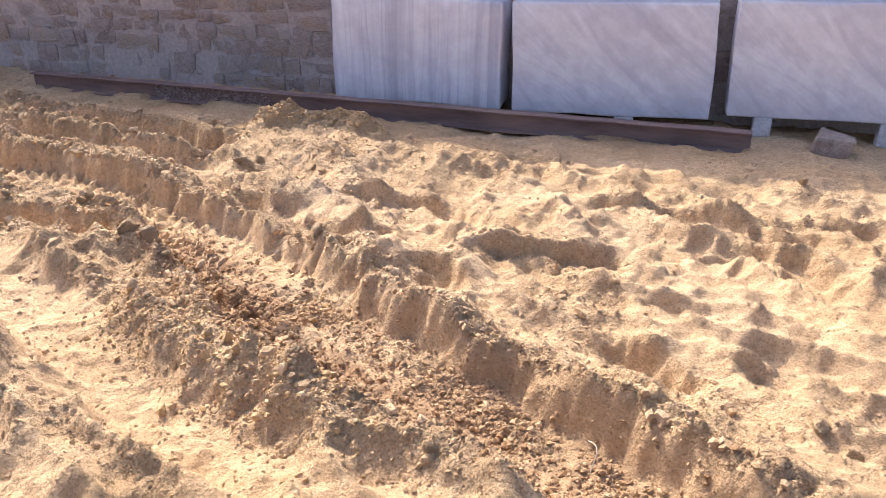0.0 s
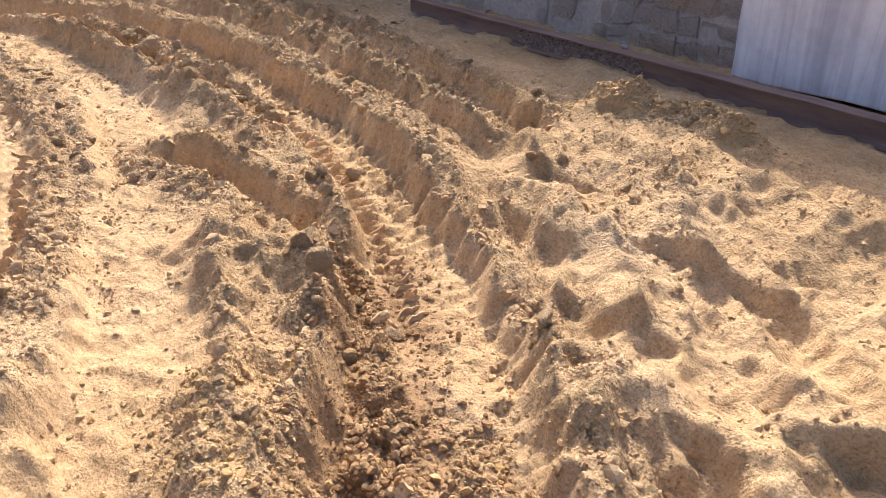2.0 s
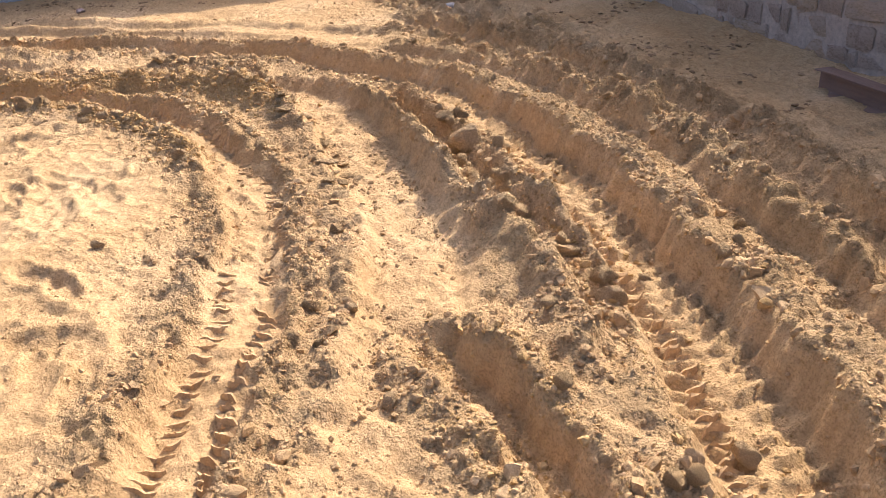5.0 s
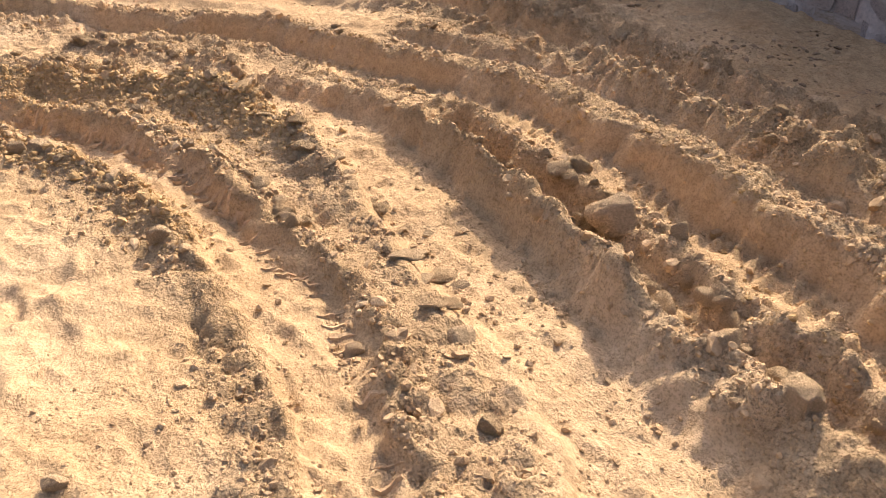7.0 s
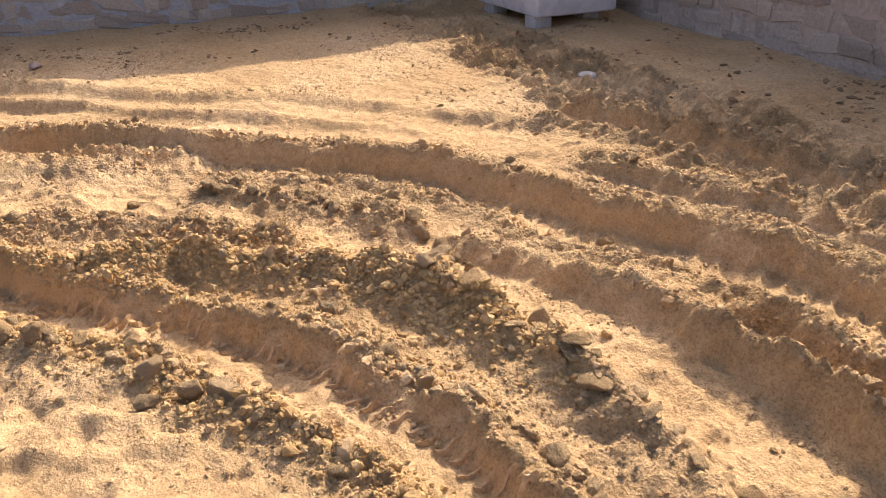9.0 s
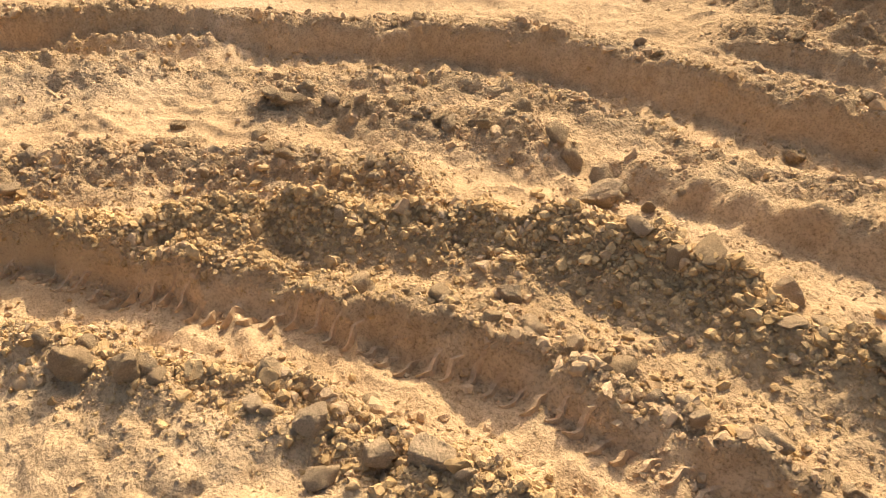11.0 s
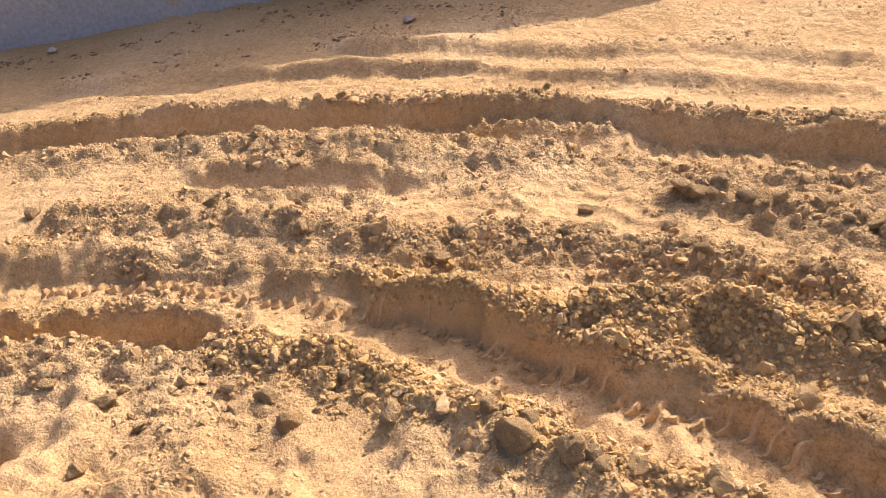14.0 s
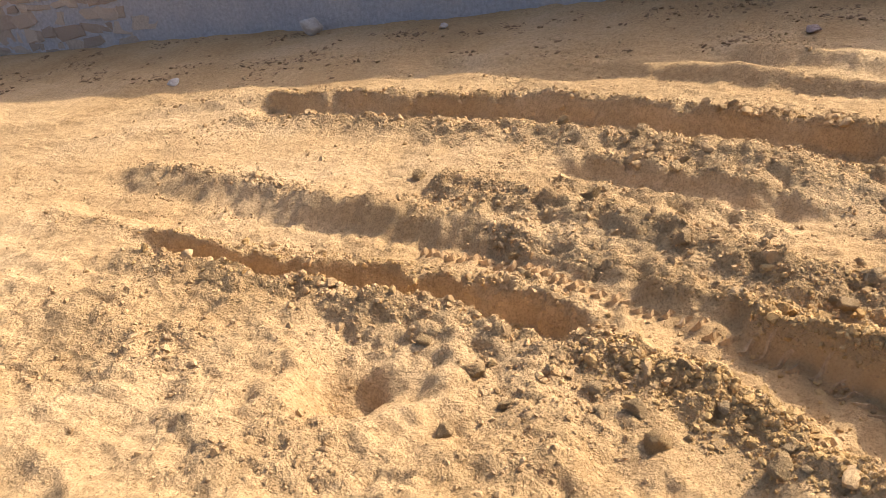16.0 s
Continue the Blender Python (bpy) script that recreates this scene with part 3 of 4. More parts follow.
def sheet(name, xs, ys, zs, material):
    nx, ny = len(xs), len(ys)
    me = bpy.data.meshes.new(name)
    co = np.stack([np.repeat(xs, ny), np.tile(ys, nx), zs.ravel()], 1)
    k = (np.arange(nx - 1)[:, None] * ny + np.arange(ny - 1)[None]).ravel()
    faces = np.stack([k, k + ny, k + ny + 1, k + 1], 1)
    me.vertices.add(len(co))
    me.vertices.foreach_set("co", co.ravel())
    me.loops.add(faces.size)
    me.loops.foreach_set("vertex_index", faces.ravel().astype(np.int32))
    me.polygons.add(len(faces))
    me.polygons.foreach_set("loop_start", np.arange(0, faces.size, 4, dtype=np.int32))
    me.polygons.foreach_set("loop_total", np.full(len(faces), 4, dtype=np.int32))
    me.polygons.foreach_set("use_smooth", np.ones(len(faces), dtype=bool))
    me.update(calc_edges=True)
    me.materials.append(material)
    return new(name, me)


ground = tagged(sheet("ground", GX, GY, Z, SAND), "dry yellow sand churned into deep wheel ruts and crumbling ridges", "ground", kind="structure")
for key, field in (("turned", TURNED), ("damp", DAMP), ("rough", np.clip(1.2 * (ROUGH - 0.15), 0.03, 1.0))):
    _at = ground.data.attributes.new(key, "FLOAT", "POINT")
    _at.data.foreach_set("value", field.ravel().astype(np.float32))


# ---- mesh helpers ----
def part(name, bm, material, parent=None, label=""):
    me = bpy.data.meshes.new(name)
    bm.to_mesh(me)
    bm.free()
    me.materials.append(material)
    ob = new(name, me)
    if parent:
        ob.parent = parent
    if label:
        ob["label"] = label
    return ob


def hewn(size, seed, rough=0.02, bevel=0.02, cuts=3):
    """A box with worn, uneven faces and rounded edges."""
    bm = bmesh.new()
    bmesh.ops.create_cube(bm, size=1)
    bmesh.ops.scale(bm, vec=size, verts=bm.verts)
    bmesh.ops.bevel(bm, geom=bm.edges[:], offset=bevel, segments=2, affect="EDGES", profile=0.6)
    if cuts:
        long = [e for e in bm.edges if e.calc_length() > 3 * bevel]
        bmesh.ops.subdivide_edges(bm, edges=long, cuts=cuts, use_grid_fill=True)
    for v in bm.verts:
        q = v.co * 2.5 + Vector((seed * 3.7, seed * 1.3, -seed))
        v.co += rough * noise.noise_vector(q) + 0.4 * rough * noise.noise_vector(q * 3.1)
    for f in bm.faces:
        f.smooth = True
    return bm


def boulder(seed, level=2, planes=16, depth=(0.22, 0.40)):
    """A broken lump: a ball cut by chance planes, then roughened. About 1 across."""
    rnd = random.Random(seed)
    bm = bmesh.new()
    bmesh.ops.create_icosphere(bm, subdivisions=level + 1, radius=0.5)
    for _ in range(planes):
        n = Vector((rnd.gauss(0, 1), rnd.gauss(0, 1), rnd.gauss(0, 1))).normalized()
        d = rnd.uniform(*depth)
        for v in bm.verts:
            over = v.co.dot(n) - d
            if over > 0:
                v.co -= n * over * 0.92
    for v in bm.verts:
        q = v.co * 3 + Vector((seed * 1.7, -seed, seed * 0.3))
        v.co += 0.03 * noise.noise_vector(q) + 0.022 * noise.noise_vector(q * 2.9) + 0.022 * noise.noise_vector(q * 7.1)
    for f in bm.faces:
        f.smooth = True
    return bm


def finer(points, tris):
    """Each triangle of a ball cut into four."""
    points, seen, out = [tuple(p) for p in points], {}, []

    def middle(a, b):
        key = (min(a, b), max(a, b))
        if key not in seen:
            m = np.add(points[a], points[b])
            points.append(tuple(m / np.linalg.norm(m)))
            seen[key] = len(points) - 1
        return seen[key]

    for a, b, c in tris.tolist():
        ab, bc, ca = middle(a, b), middle(b, c), middle(c, a)
        out += [(a, ab, ca), (ab, b, bc), (ca, bc, c), (ab, bc, ca)]
    return np.array(points), np.array(out)


def grains(count, seed, sizes, material, name, label, wanted, box, sink=0.42, flat=0.75, kind=""):
    """Many loose crumbs of earth as one mesh, strewn where wanted(x, y) is high."""
    rng = np.random.default_rng(seed)
    g = (1 + 5 ** 0.5) / 2
    ico = np.array([(-1, g, 0), (1, g, 0), (-1, -g, 0), (1, -g, 0), (0, -1, g), (0, 1, g), (0, -1, -g), (0, 1, -g), (g, 0, -1), (g, 0, 1), (-g, 0, -1), (-g, 0, 1)]) / np.hypot(1, g)
    tri = np.array([(0, 11, 5), (0, 5, 1), (0, 1, 7), (0, 7, 10), (0, 10, 11), (1, 5, 9), (5, 11, 4), (11, 10, 2), (10, 7, 6), (7, 1, 8),
                    (3, 9, 4), (3, 4, 2), (3, 2, 6), (3, 6, 8), (3, 8, 9), (4, 9, 5), (2, 4, 11), (6, 2, 10), (8, 6, 7), (9, 8, 1)])
    if kind == "plain":
        ico = np.array([(1, 0, 0), (-1, 0, 0), (0, 1, 0), (0, -1, 0), (0, 0, 1), (0, 0, -1)], float) * 1.15
        tri = np.array([(0, 2, 4), (2, 1, 4), (1, 3, 4), (3, 0, 4), (2, 0, 5), (1, 2, 5), (3, 1, 5), (0, 3, 5)])
    made = ico[None]
    if kind == "broken":
        ico, tri = finer(ico, tri)
        made = []
        for _ in range(30):
            v = ico * 1.08
            for _ in range(10):
                n = rng.normal(size=3)
                n /= np.linalg.norm(n)
                v = v - np.maximum(v @ n - rng.uniform(0.42, 0.78), 0)[:, None] * n
            made.append(v * (1 + rng.uniform(-0.17, 0.13, (len(v), 1))))
        made = np.array(made)
    ico = made[0]
    corners = len(ico)
    xs, ys = np.zeros(0), np.zeros(0)
    while len(xs) < count:
        x, y = rng.uniform(box[0], box[1], count * 3), rng.uniform(box[2], box[3], count * 3)
        keep = rng.random(len(x)) < wanted(x, y)
        xs, ys = np.append(xs, x[keep]), np.append(ys, y[keep])
    xs, ys = xs[:count], ys[:count]
    size = sizes[0] * (sizes[1] / sizes[0]) ** (rng.random(count) ** 3.0)
    zs = height(xs, ys) + size * (0.5 - sink)
    jag = 0.0 if kind == "broken" else 0.40
    shape = made[rng.integers(0, len(made), count)] * (1 + rng.uniform(-jag, 0.75 * jag, (count, corners, 1))) * rng.uniform((0.75, 0.7, flat * 0.7), (1.25, 1.1, flat * 1.2), (count, 3))[:, None]
    yaw, tip = rng.uniform(0, 2 * np.pi, count), rng.normal(0, 0.45, count)
    c, s, ct, st = np.cos(yaw)[:, None], np.sin(yaw)[:, None], np.cos(tip)[:, None], np.sin(tip)[:, None]
    px, py, pz = shape[..., 0], shape[..., 1] * ct - shape[..., 2] * st, shape[..., 1] * st + shape[..., 2] * ct
    half = size[:, None] / 2
    co = np.stack([xs[:, None] + half * (px * c - py * s), ys[:, None] + half * (px * s + py * c), zs[:, None] + half * pz], -1).reshape(-1, 3)
    faces = (tri[None] + corners * np.arange(count)[:, None, None]).reshape(-1, 3)
    me = bpy.data.meshes.new(name)
    me.vertices.add(len(co))
    me.vertices.foreach_set("co", co.ravel())
    me.loops.add(faces.size)
    me.loops.foreach_set("vertex_index", faces.ravel().astype(np.int32))
    me.polygons.add(len(faces))
    me.polygons.foreach_set("loop_start", np.arange(0, faces.size, 3, dtype=np.int32))
    me.polygons.foreach_set("loop_total", np.full(len(faces), 3, dtype=np.int32))
    me.update(calc_edges=True)
    me.shade_flat()
    me.materials.append(material)
    return tagged(new(name, me), label, "earth crumbs", kind="stuff")


def picked(field):
    def look_up(x, y):
        i, j = np.clip(np.searchsorted(GX, x), 0, len(GX) - 1), np.clip(np.searchsorted(GY, y), 0, len(GY) - 1)
        return field[i, j]
    return look_up


PATCHY = np.clip(0.35 + 1.1 * fbm(XX, YY, 2.2, 3, 61), 0, 1)
YARD = (-12.5, 1.6, -3.5, 5.9)
FRESH = np.clip(TURNED, 0, 1) * ROUGH ** 1.5
SEEN = (YY > 1.1) | (XX < -6.6)
ROUGHLY = ROUGH * SEEN
STREWN = SEEN * ROUGH ** 2.4 * (0.08 + 0.92 * PATCHY)
grains(44000, 5, (0.008, 0.021), CLOD, "earth_crumbs", "small dry crumbs of sandy earth strewn over the ruts", picked(ROUGHLY ** 1.3 * (0.2 + 0.8 * PATCHY)), YARD, kind="plain")
grains(12000, 6, (0.012, 0.036), CLOD, "earth_clods", "dry pale clods of earth heaped along the ridges", picked(STREWN), YARD, flat=0.9)
grains(2300, 8, (0.020, 0.070), CLOD, "broken_crust", "rounded chunks of broken dry crust along the rut edges", picked(ROUGH * STREWN), YARD, sink=0.55, flat=0.9, kind="broken")
grains(26000, 7, (0.006, 0.018), CLOD_FRESH, "turned_crumbs", "yellow-brown turned crumbs of earth on the heaps", picked(FRESH), YARD, kind="plain")
grains(2000, 11, (0.022, 0.080), CLOD, "crest_chunks", "dry chunks broken along the rut crests", picked(SEEN * CREST ** 2 * (0.1 + 0.9 * PATCHY)), YARD, sink=0.58, flat=0.95, kind="broken")
grains(7000, 12, (0.008, 0.030), CLOD, "fallen_crumbs", "dry crumbs fallen to the foot of the rut sides", picked(SEEN * FOOT ** 1.5 * (0.15 + 0.85 * PATCHY)), YARD, flat=0.9)
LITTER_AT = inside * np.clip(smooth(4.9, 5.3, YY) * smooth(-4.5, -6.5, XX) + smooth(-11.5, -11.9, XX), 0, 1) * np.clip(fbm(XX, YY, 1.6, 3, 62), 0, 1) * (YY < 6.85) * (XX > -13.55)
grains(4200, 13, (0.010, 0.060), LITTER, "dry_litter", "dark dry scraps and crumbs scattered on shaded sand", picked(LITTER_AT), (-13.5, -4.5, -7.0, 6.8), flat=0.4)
grains(1300, 14, (0.020, 0.055), CLOD_FRESH, "turned_lumps", "yellow-brown lumps of turned earth on the heaps", picked(FRESH ** 1.3), YARD, flat=0.9, kind="broken")
grains(8500, 9, (0.012, 0.034), CLOD_FRESH, "turned_clods", "yellow-brown turned clods lying on the heaps", picked(FRESH ** 1.3), YARD, flat=0.9)
grains(7000, 10, (0.009, 0.036), CLOD_DAMP, "damp_crumbs", "dark brown damp crumbs of earth in the deep rut", picked(np.clip(DAMP, 0, 1) * ROUGH), YARD)


# ---- bars of earth that the tyre's lugs left standing ----
def tyre_print(points, half, from_x, to_x, sides, tall, seed, label, pitch=0.054):
    """Short bent bars across the foot of the rut's side, one for each gap between the lugs."""
    rng = np.random.default_rng(seed)
    p = curve(points)
    steps = np.append(0, np.cumsum(np.hypot(*np.diff(p, axis=0).T)))
    bm = bmesh.new()
    u = np.linspace(0, 1, 7)
    for side in sides:
        at = 0.0
        while at < steps[-1] - 0.1:
            at += pitch * rng.uniform(0.9, 1.1)
            mid = np.array([np.interp(at, steps, p[:, 0]), np.interp(at, steps, p[:, 1])])
            worn = 0.70 + 0.9 * perlin(np.array([at * 0.9]), np.array([3.7 * seed + side]), 71)[0] + rng.uniform(-0.25, 0.25)
            if not from_x < mid[0] < to_x or worn < 0.3:
                continue
            ahead = np.array([np.interp(at + 0.03, steps, p[:, 0]), np.interp(at + 0.03, steps, p[:, 1])]) - mid
            ahead /= np.linalg.norm(ahead)
            out = np.array([-ahead[1], ahead[0]]) * side
            off = half * (0.42 + (0.62 + rng.uniform(-0.1, 0.1)) * u) - side * float(picked(WOBBLE)(mid[0], mid[1]))
            slip = 0.030 * u + 0.007 * np.sin(u * 6.5 + rng.uniform(-0.5, 0.5))
            thick = 0.0088 * rng.uniform(0.8, 1.25) * (0.75 + 0.25 * np.sin(u * 3.1))
            crest = tall * min(worn, 1.1) * np.sin(np.clip(0.12 + 0.9 * u, 0, 1) * np.pi) ** 0.6 * (1 + rng.uniform(-0.25, 0.25, 7))
            rows = []
            for k in range(7):
                c = mid + out * off[k] + ahead * slip[k]
                row = []
                for w, h in ((-1.5, -0.012), (-0.7, 0.7), (0.5, 1.0), (1.3, -0.012)):
                    q = c + ahead * w * thick[k]
                    row.append(bm.verts.new((q[0], q[1], float(height(q[0], q[1])) + (h if h < 0 else h * crest[k]))))
                rows.append(row)
            for a, b in zip(rows, rows[1:]):
                for m in range(3):
                    bm.faces.new((a[m], a[m + 1], b[m + 1], b[m]))
            bm.faces.new(rows[0][::-1])
            bm.faces.new(rows[-1])
    bmesh.ops.recalc_face_normals(bm, faces=bm.faces[:])
    tagged(part("tyre_print", bm, PRINT), label, "tyre print", kind="stuff")


tyre_print([(-8.84, -0.30), (-8.72, 0.08), (-8.58, 0.40), (-8.25, 1.04), (-7.9, 1.44), (-7.55, 1.81), (-7.2, 2.11), (-6.85, 2.34), (-6.4, 2.53), (-5.9, 2.66),
            (-5.35, 2.74), (-4.8, 2.68), (-4.36, 2.58), (-4.0, 2.48), (-3.57, 2.34), (-3.24, 2.20), (-2.9, 2.03), (-2.5, 1.8), (-2.1, 1.5)],
           0.10, -8.9, -2.2, (1,), 0.026, 1, "row of small earth bars left by tyre lugs")
tyre_print([(-5.9, 2.66), (-5.35, 2.74), (-4.8, 2.68), (-4.36, 2.58), (-4.0, 2.48), (-3.57, 2.34), (-3.24, 2.20), (-2.9, 2.03), (-2.5, 1.8), (-2.1, 1.5)],
           0.105, -4.7, -2.2, (-1,), 0.020, 2, "low bars of sand pressed by tyre lugs")
tyre_print([(-9.2, 2.42), (-8.9, 2.85), (-8.55, 3.22), (-8.1, 3.50), (-7.6, 3.68), (-7.2, 3.92), (-6.8, 4.04), (-6.3, 4.10), (-5.7, 4.16), (-5.2, 4.14), (-4.6, 4.10), (-4.1, 4.03),
            (-3.65, 3.96), (-3.2, 3.82), (-2.5, 3.54), (-2.0, 3.31)], 0.12, -9.6, -2.0, (-1,), 0.022, 3, "earth bars left by tyre lugs in the outer rut")


# ---- single lumps of dry earth ----
LUMP_MESHES = []
for n in range(7):
    LUMP_MESHES.append(part("earth_lump", boulder(100 + n, 3, 12, (0.20, 0.36)), LUMP))
SMALL_LUMPS = [part("earth_lump", boulder(200 + n, 2, 12, (0.20, 0.36)), LUMP) for n in range(9)]


def place(ob, x, y, size, yaw=0.0, tip=0.0, sink=0.25, flat=0.75):
    ob.matrix_basis = pose(x, y, float(height(x, y)) + size * flat * (0.5 - sink), tip, 0.6 * tip, yaw) @ Matrix.Diagonal((size, size * 0.85, size * flat, 1))
    return ob


LUMPS = [(-5.55, 3.83, 0.21), (-5.40, 3.74, 0.11), (-5.88, 3.90, 0.12), (-5.52, 4.27, 0.10), (-5.42, 4.24, 0.09), (-5.43, 3.97, 0.13), (-4.98, 3.94, 0.12), (-4.54, 3.63, 0.15),
         (-5.31, 2.82, 0.09), (-6.02, 2.41, 0.11), (-4.86, 3.02, 0.10), (-4.80, 3.64, 0.11), (-5.76, 3.67, 0.10), (-7.59, 3.00, 0.18), (-7.47, 1.47, 0.13), (-7.58, 1.42, 0.08)]
LUMPS += [(-7.37, 1.58, 0.11), (-6.87, 2.08, 0.16), (-6.93, 1.99, 0.12), (-7.05, 1.90, 0.09), (-7.22, 1.86, 0.08), (-7.07, 2.83, 0.09), (-8.37, 2.65, 0.13), (-8.04, 2.97, 0.12),
          (-7.55, 3.77, 0.13), (-7.24, 2.47, 0.09), (-7.12, 2.04, 0.08), (-7.36, 1.62, 0.09), (-6.97, 3.12, 0.12), (-4.05, 3.80, 0.14), (-3.21, 3.78, 0.10)]
LUMPS += [(-2.48, 3.08, 0.20), (-2.05, 2.95, 0.11), (-2.08, 3.13, 0.10), (-2.64, 4.38, 0.10), (-2.54, 4.48, 0.08), (-5.98, 3.93, 0.16), (-3.95, 3.78, 0.15), (-3.09, 3.49, 0.09),
          (-4.28, 2.82, 0.09), (-4.20, 2.94, 0.08), (-8.03, 0.29, 0.11), (-7.80, 0.87, 0.11), (-7.92, 0.80, 0.10), (-7.74, 0.29, 0.08), (-8.08, 0.92, 0.09)]
LUMPS += [(-9.57, -0.51, 0.12), (-8.81, 0.85, 0.09), (-9.14, 0.46, 0.10), (-7.71, 1.17, 0.10), (-2.33, 3.06, 0.13), (-8.60, 2.31, 0.11), (-8.72, 1.93, 0.10), (-0.72, 5.02, 0.10)]
for n, (x, y, size) in enumerate(LUMPS):
    first = LUMP_MESHES[n % 7]
    ob = first if n < 7 else copy_thing(first, Matrix())
    place(ob, x, y, size, random.uniform(0, 360), random.uniform(-25, 25), 0.36)
    tagged(ob, "large broken lump of dry sandy earth on a ridge" if size > 0.12 else "broken clod of dry sandy earth lying by a rut", "clod", "loose lumps of earth")


def row_of_lumps(points, apart, spread, sizes, flat, sink, label):
    """Lumps one after the other along a line, each turned its own way."""
    at = 0.0
    p = curve(points, 0.04)
    run = np.append(0, np.cumsum(np.hypot(*np.diff(p, axis=0).T)))
    while at < run[-1]:
        x, y = np.interp(at, run, p[:, 0]) + random.gauss(0, spread), np.interp(at, run, p[:, 1]) + random.gauss(0, spread)
        size = sizes[0] + (sizes[1] - sizes[0]) * random.random() ** 1.8
        ob = copy_thing(SMALL_LUMPS[random.randrange(9)], Matrix())
        place(ob, x, y, size, random.uniform(0, 360), random.uniform(-22, 22), sink, flat)
        tagged(ob, label, "clod", "loose lumps of earth")
        at += apart * random.uniform(0.5, 1.5)


row_of_lumps([(-7.50, 2.14), (-7.24, 2.33), (-7.02, 2.48), (-6.78, 2.60), (-6.56, 2.70), (-6.30, 2.80), (-5.9, 2.88)], 0.055, 0.018, (0.05, 0.11), 0.85, 0.5, "cracked block of dry crust along the rut's upper edge")
row_of_lumps([(-8.70, 2.22), (-8.38, 2.62), (-8.0, 2.92), (-7.72, 3.08), (-7.45, 3.16)], 0.06, 0.045, (0.04, 0.12), 0.8, 0.42, "broken block of dry earth heaped on a ridge")
row_of_lumps([(-8.50, 1.70), (-8.30, 2.02), (-8.06, 2.28), (-7.86, 2.46)], 0.05, 0.04, (0.035, 0.08), 0.8, 0.42, "broken block of dry earth heaped on a ridge")
row_of_lumps([(-6.0, 3.84), (-5.5, 3.80), (-5.1, 3.80), (-4.7, 3.78), (-4.3, 3.74)], 0.045, 0.07, (0.04, 0.14), 0.8, 0.4, "broken block of dry earth between two ruts")
row_of_lumps([(-7.15, 2.92), (-6.7, 3.02), (-6.3, 3.12), (-5.9, 3.16), (-5.5, 3.14), (-5.2, 3.10)], 0.07, 0.05, (0.06, 0.14), 0.34, 0.3, "flat plate of pale dried crust lying on sand")
row_of_lumps([(-7.30, 1.68), (-7.10, 1.86), (-6.92, 2.02), (-6.72, 2.16), (-6.45, 2.30)], 0.11, 0.03, (0.03, 0.07), 0.8, 0.4, "yellow-brown turned clod on the rut's inner lip")
row_of_lumps([(-8.15, 0.30), (-7.95, 0.62), (-7.85, 0.90), (-7.70, 1.15)], 0.07, 0.09, (0.035, 0.09), 0.75, 0.4, "broken clod of dry sandy earth lying by a rut")
_made = 0
while _made < 150:
    x, y = random.uniform(-10.5, 0.8), random.uniform(0.0, 5.2)
    if random.random() > float(picked(ROUGH ** 3 * PATCHY)(x, y)):
        continue
    ob = SMALL_LUMPS[_made] if _made < 9 else copy_thing(SMALL_LUMPS[_made % 9], Matrix())
    place(ob, x, y, random.uniform(0.045, 0.085), random.uniform(0, 360), random.uniform(-40, 40))
    tagged(ob, "broken clod of dry sandy earth lying by a rut", "clod", "loose lumps of earth")
    _made += 1


# ---- marble blocks on packing stones ----
def marble_block(x0, x1, y0, y1, z0, z1, seed, material, label, yaw=0.0, lean=0.0):
    ob = part("marble_block", hewn((x1 - x0, y1 - y0, z1 - z0), seed, 0.012, 0.018, 5), material)
    ob.matrix_basis = pose((x0 + x1) / 2, (y0 + y1) / 2, (z0 + z1) / 2, 0, lean, yaw)
    return tagged(ob, label, "marble block", "rough-sawn marble blocks")


def packing_stone(x, y, top, size, seed):
    low = float(height(x, y)) - 0.02
    ob = part("packing_stone", hewn((size, size * 0.9, top - low), seed, 0.012, 0.015, 2), PALE_STONE)
    ob.location = (x, y, (top + low) / 2)
    return tagged(ob, "pale squared stone wedged under a marble block", "stone", "packing stones")


marble_block(-2.90, -1.43, 6.49, 6.86, -0.055, 0.80, 1, MARBLE_STRIPED, "white marble block with upright grey saw streaks")
marble_block(-1.335, 0.215, 6.47, 6.84, -0.035, 0.835, 2, MARBLE_VEINED, "pale grey marble block with slanting faint veins", lean=-1.6)
marble_block(0.335, 2.05, 6.49, 6.85, 0.045, 0.895, 3, MARBLE_VEINED, "large pale marble block with chipped upper edge", lean=-1.2)
marble_block(-12.78, -11.58, 5.62, 6.50, 0.06, 0.92, 4, MARBLE_VEINED, "white marble block standing in the corner of the yard", 3)
for n, (x, y, top, size) in enumerate([(-2.65, 6.6, -0.055, 0.16), (-1.62, 6.56, -0.055, 0.17), (-1.18, 6.56, -0.05, 0.16), (-0.42, 6.54, -0.03, 0.15), (0.62, 6.55, 0.035, 0.13),
                                       (1.5, 6.56, 0.05, 0.15), (-11.72, 5.74, 0.065, 0.2), (-12.62, 5.74, 0.065, 0.2), (-11.85, 6.35, 0.065, 0.2), (-12.6, 6.35, 0.065, 0.2)]):
    packing_stone(x, y, top, size, 20 + n)


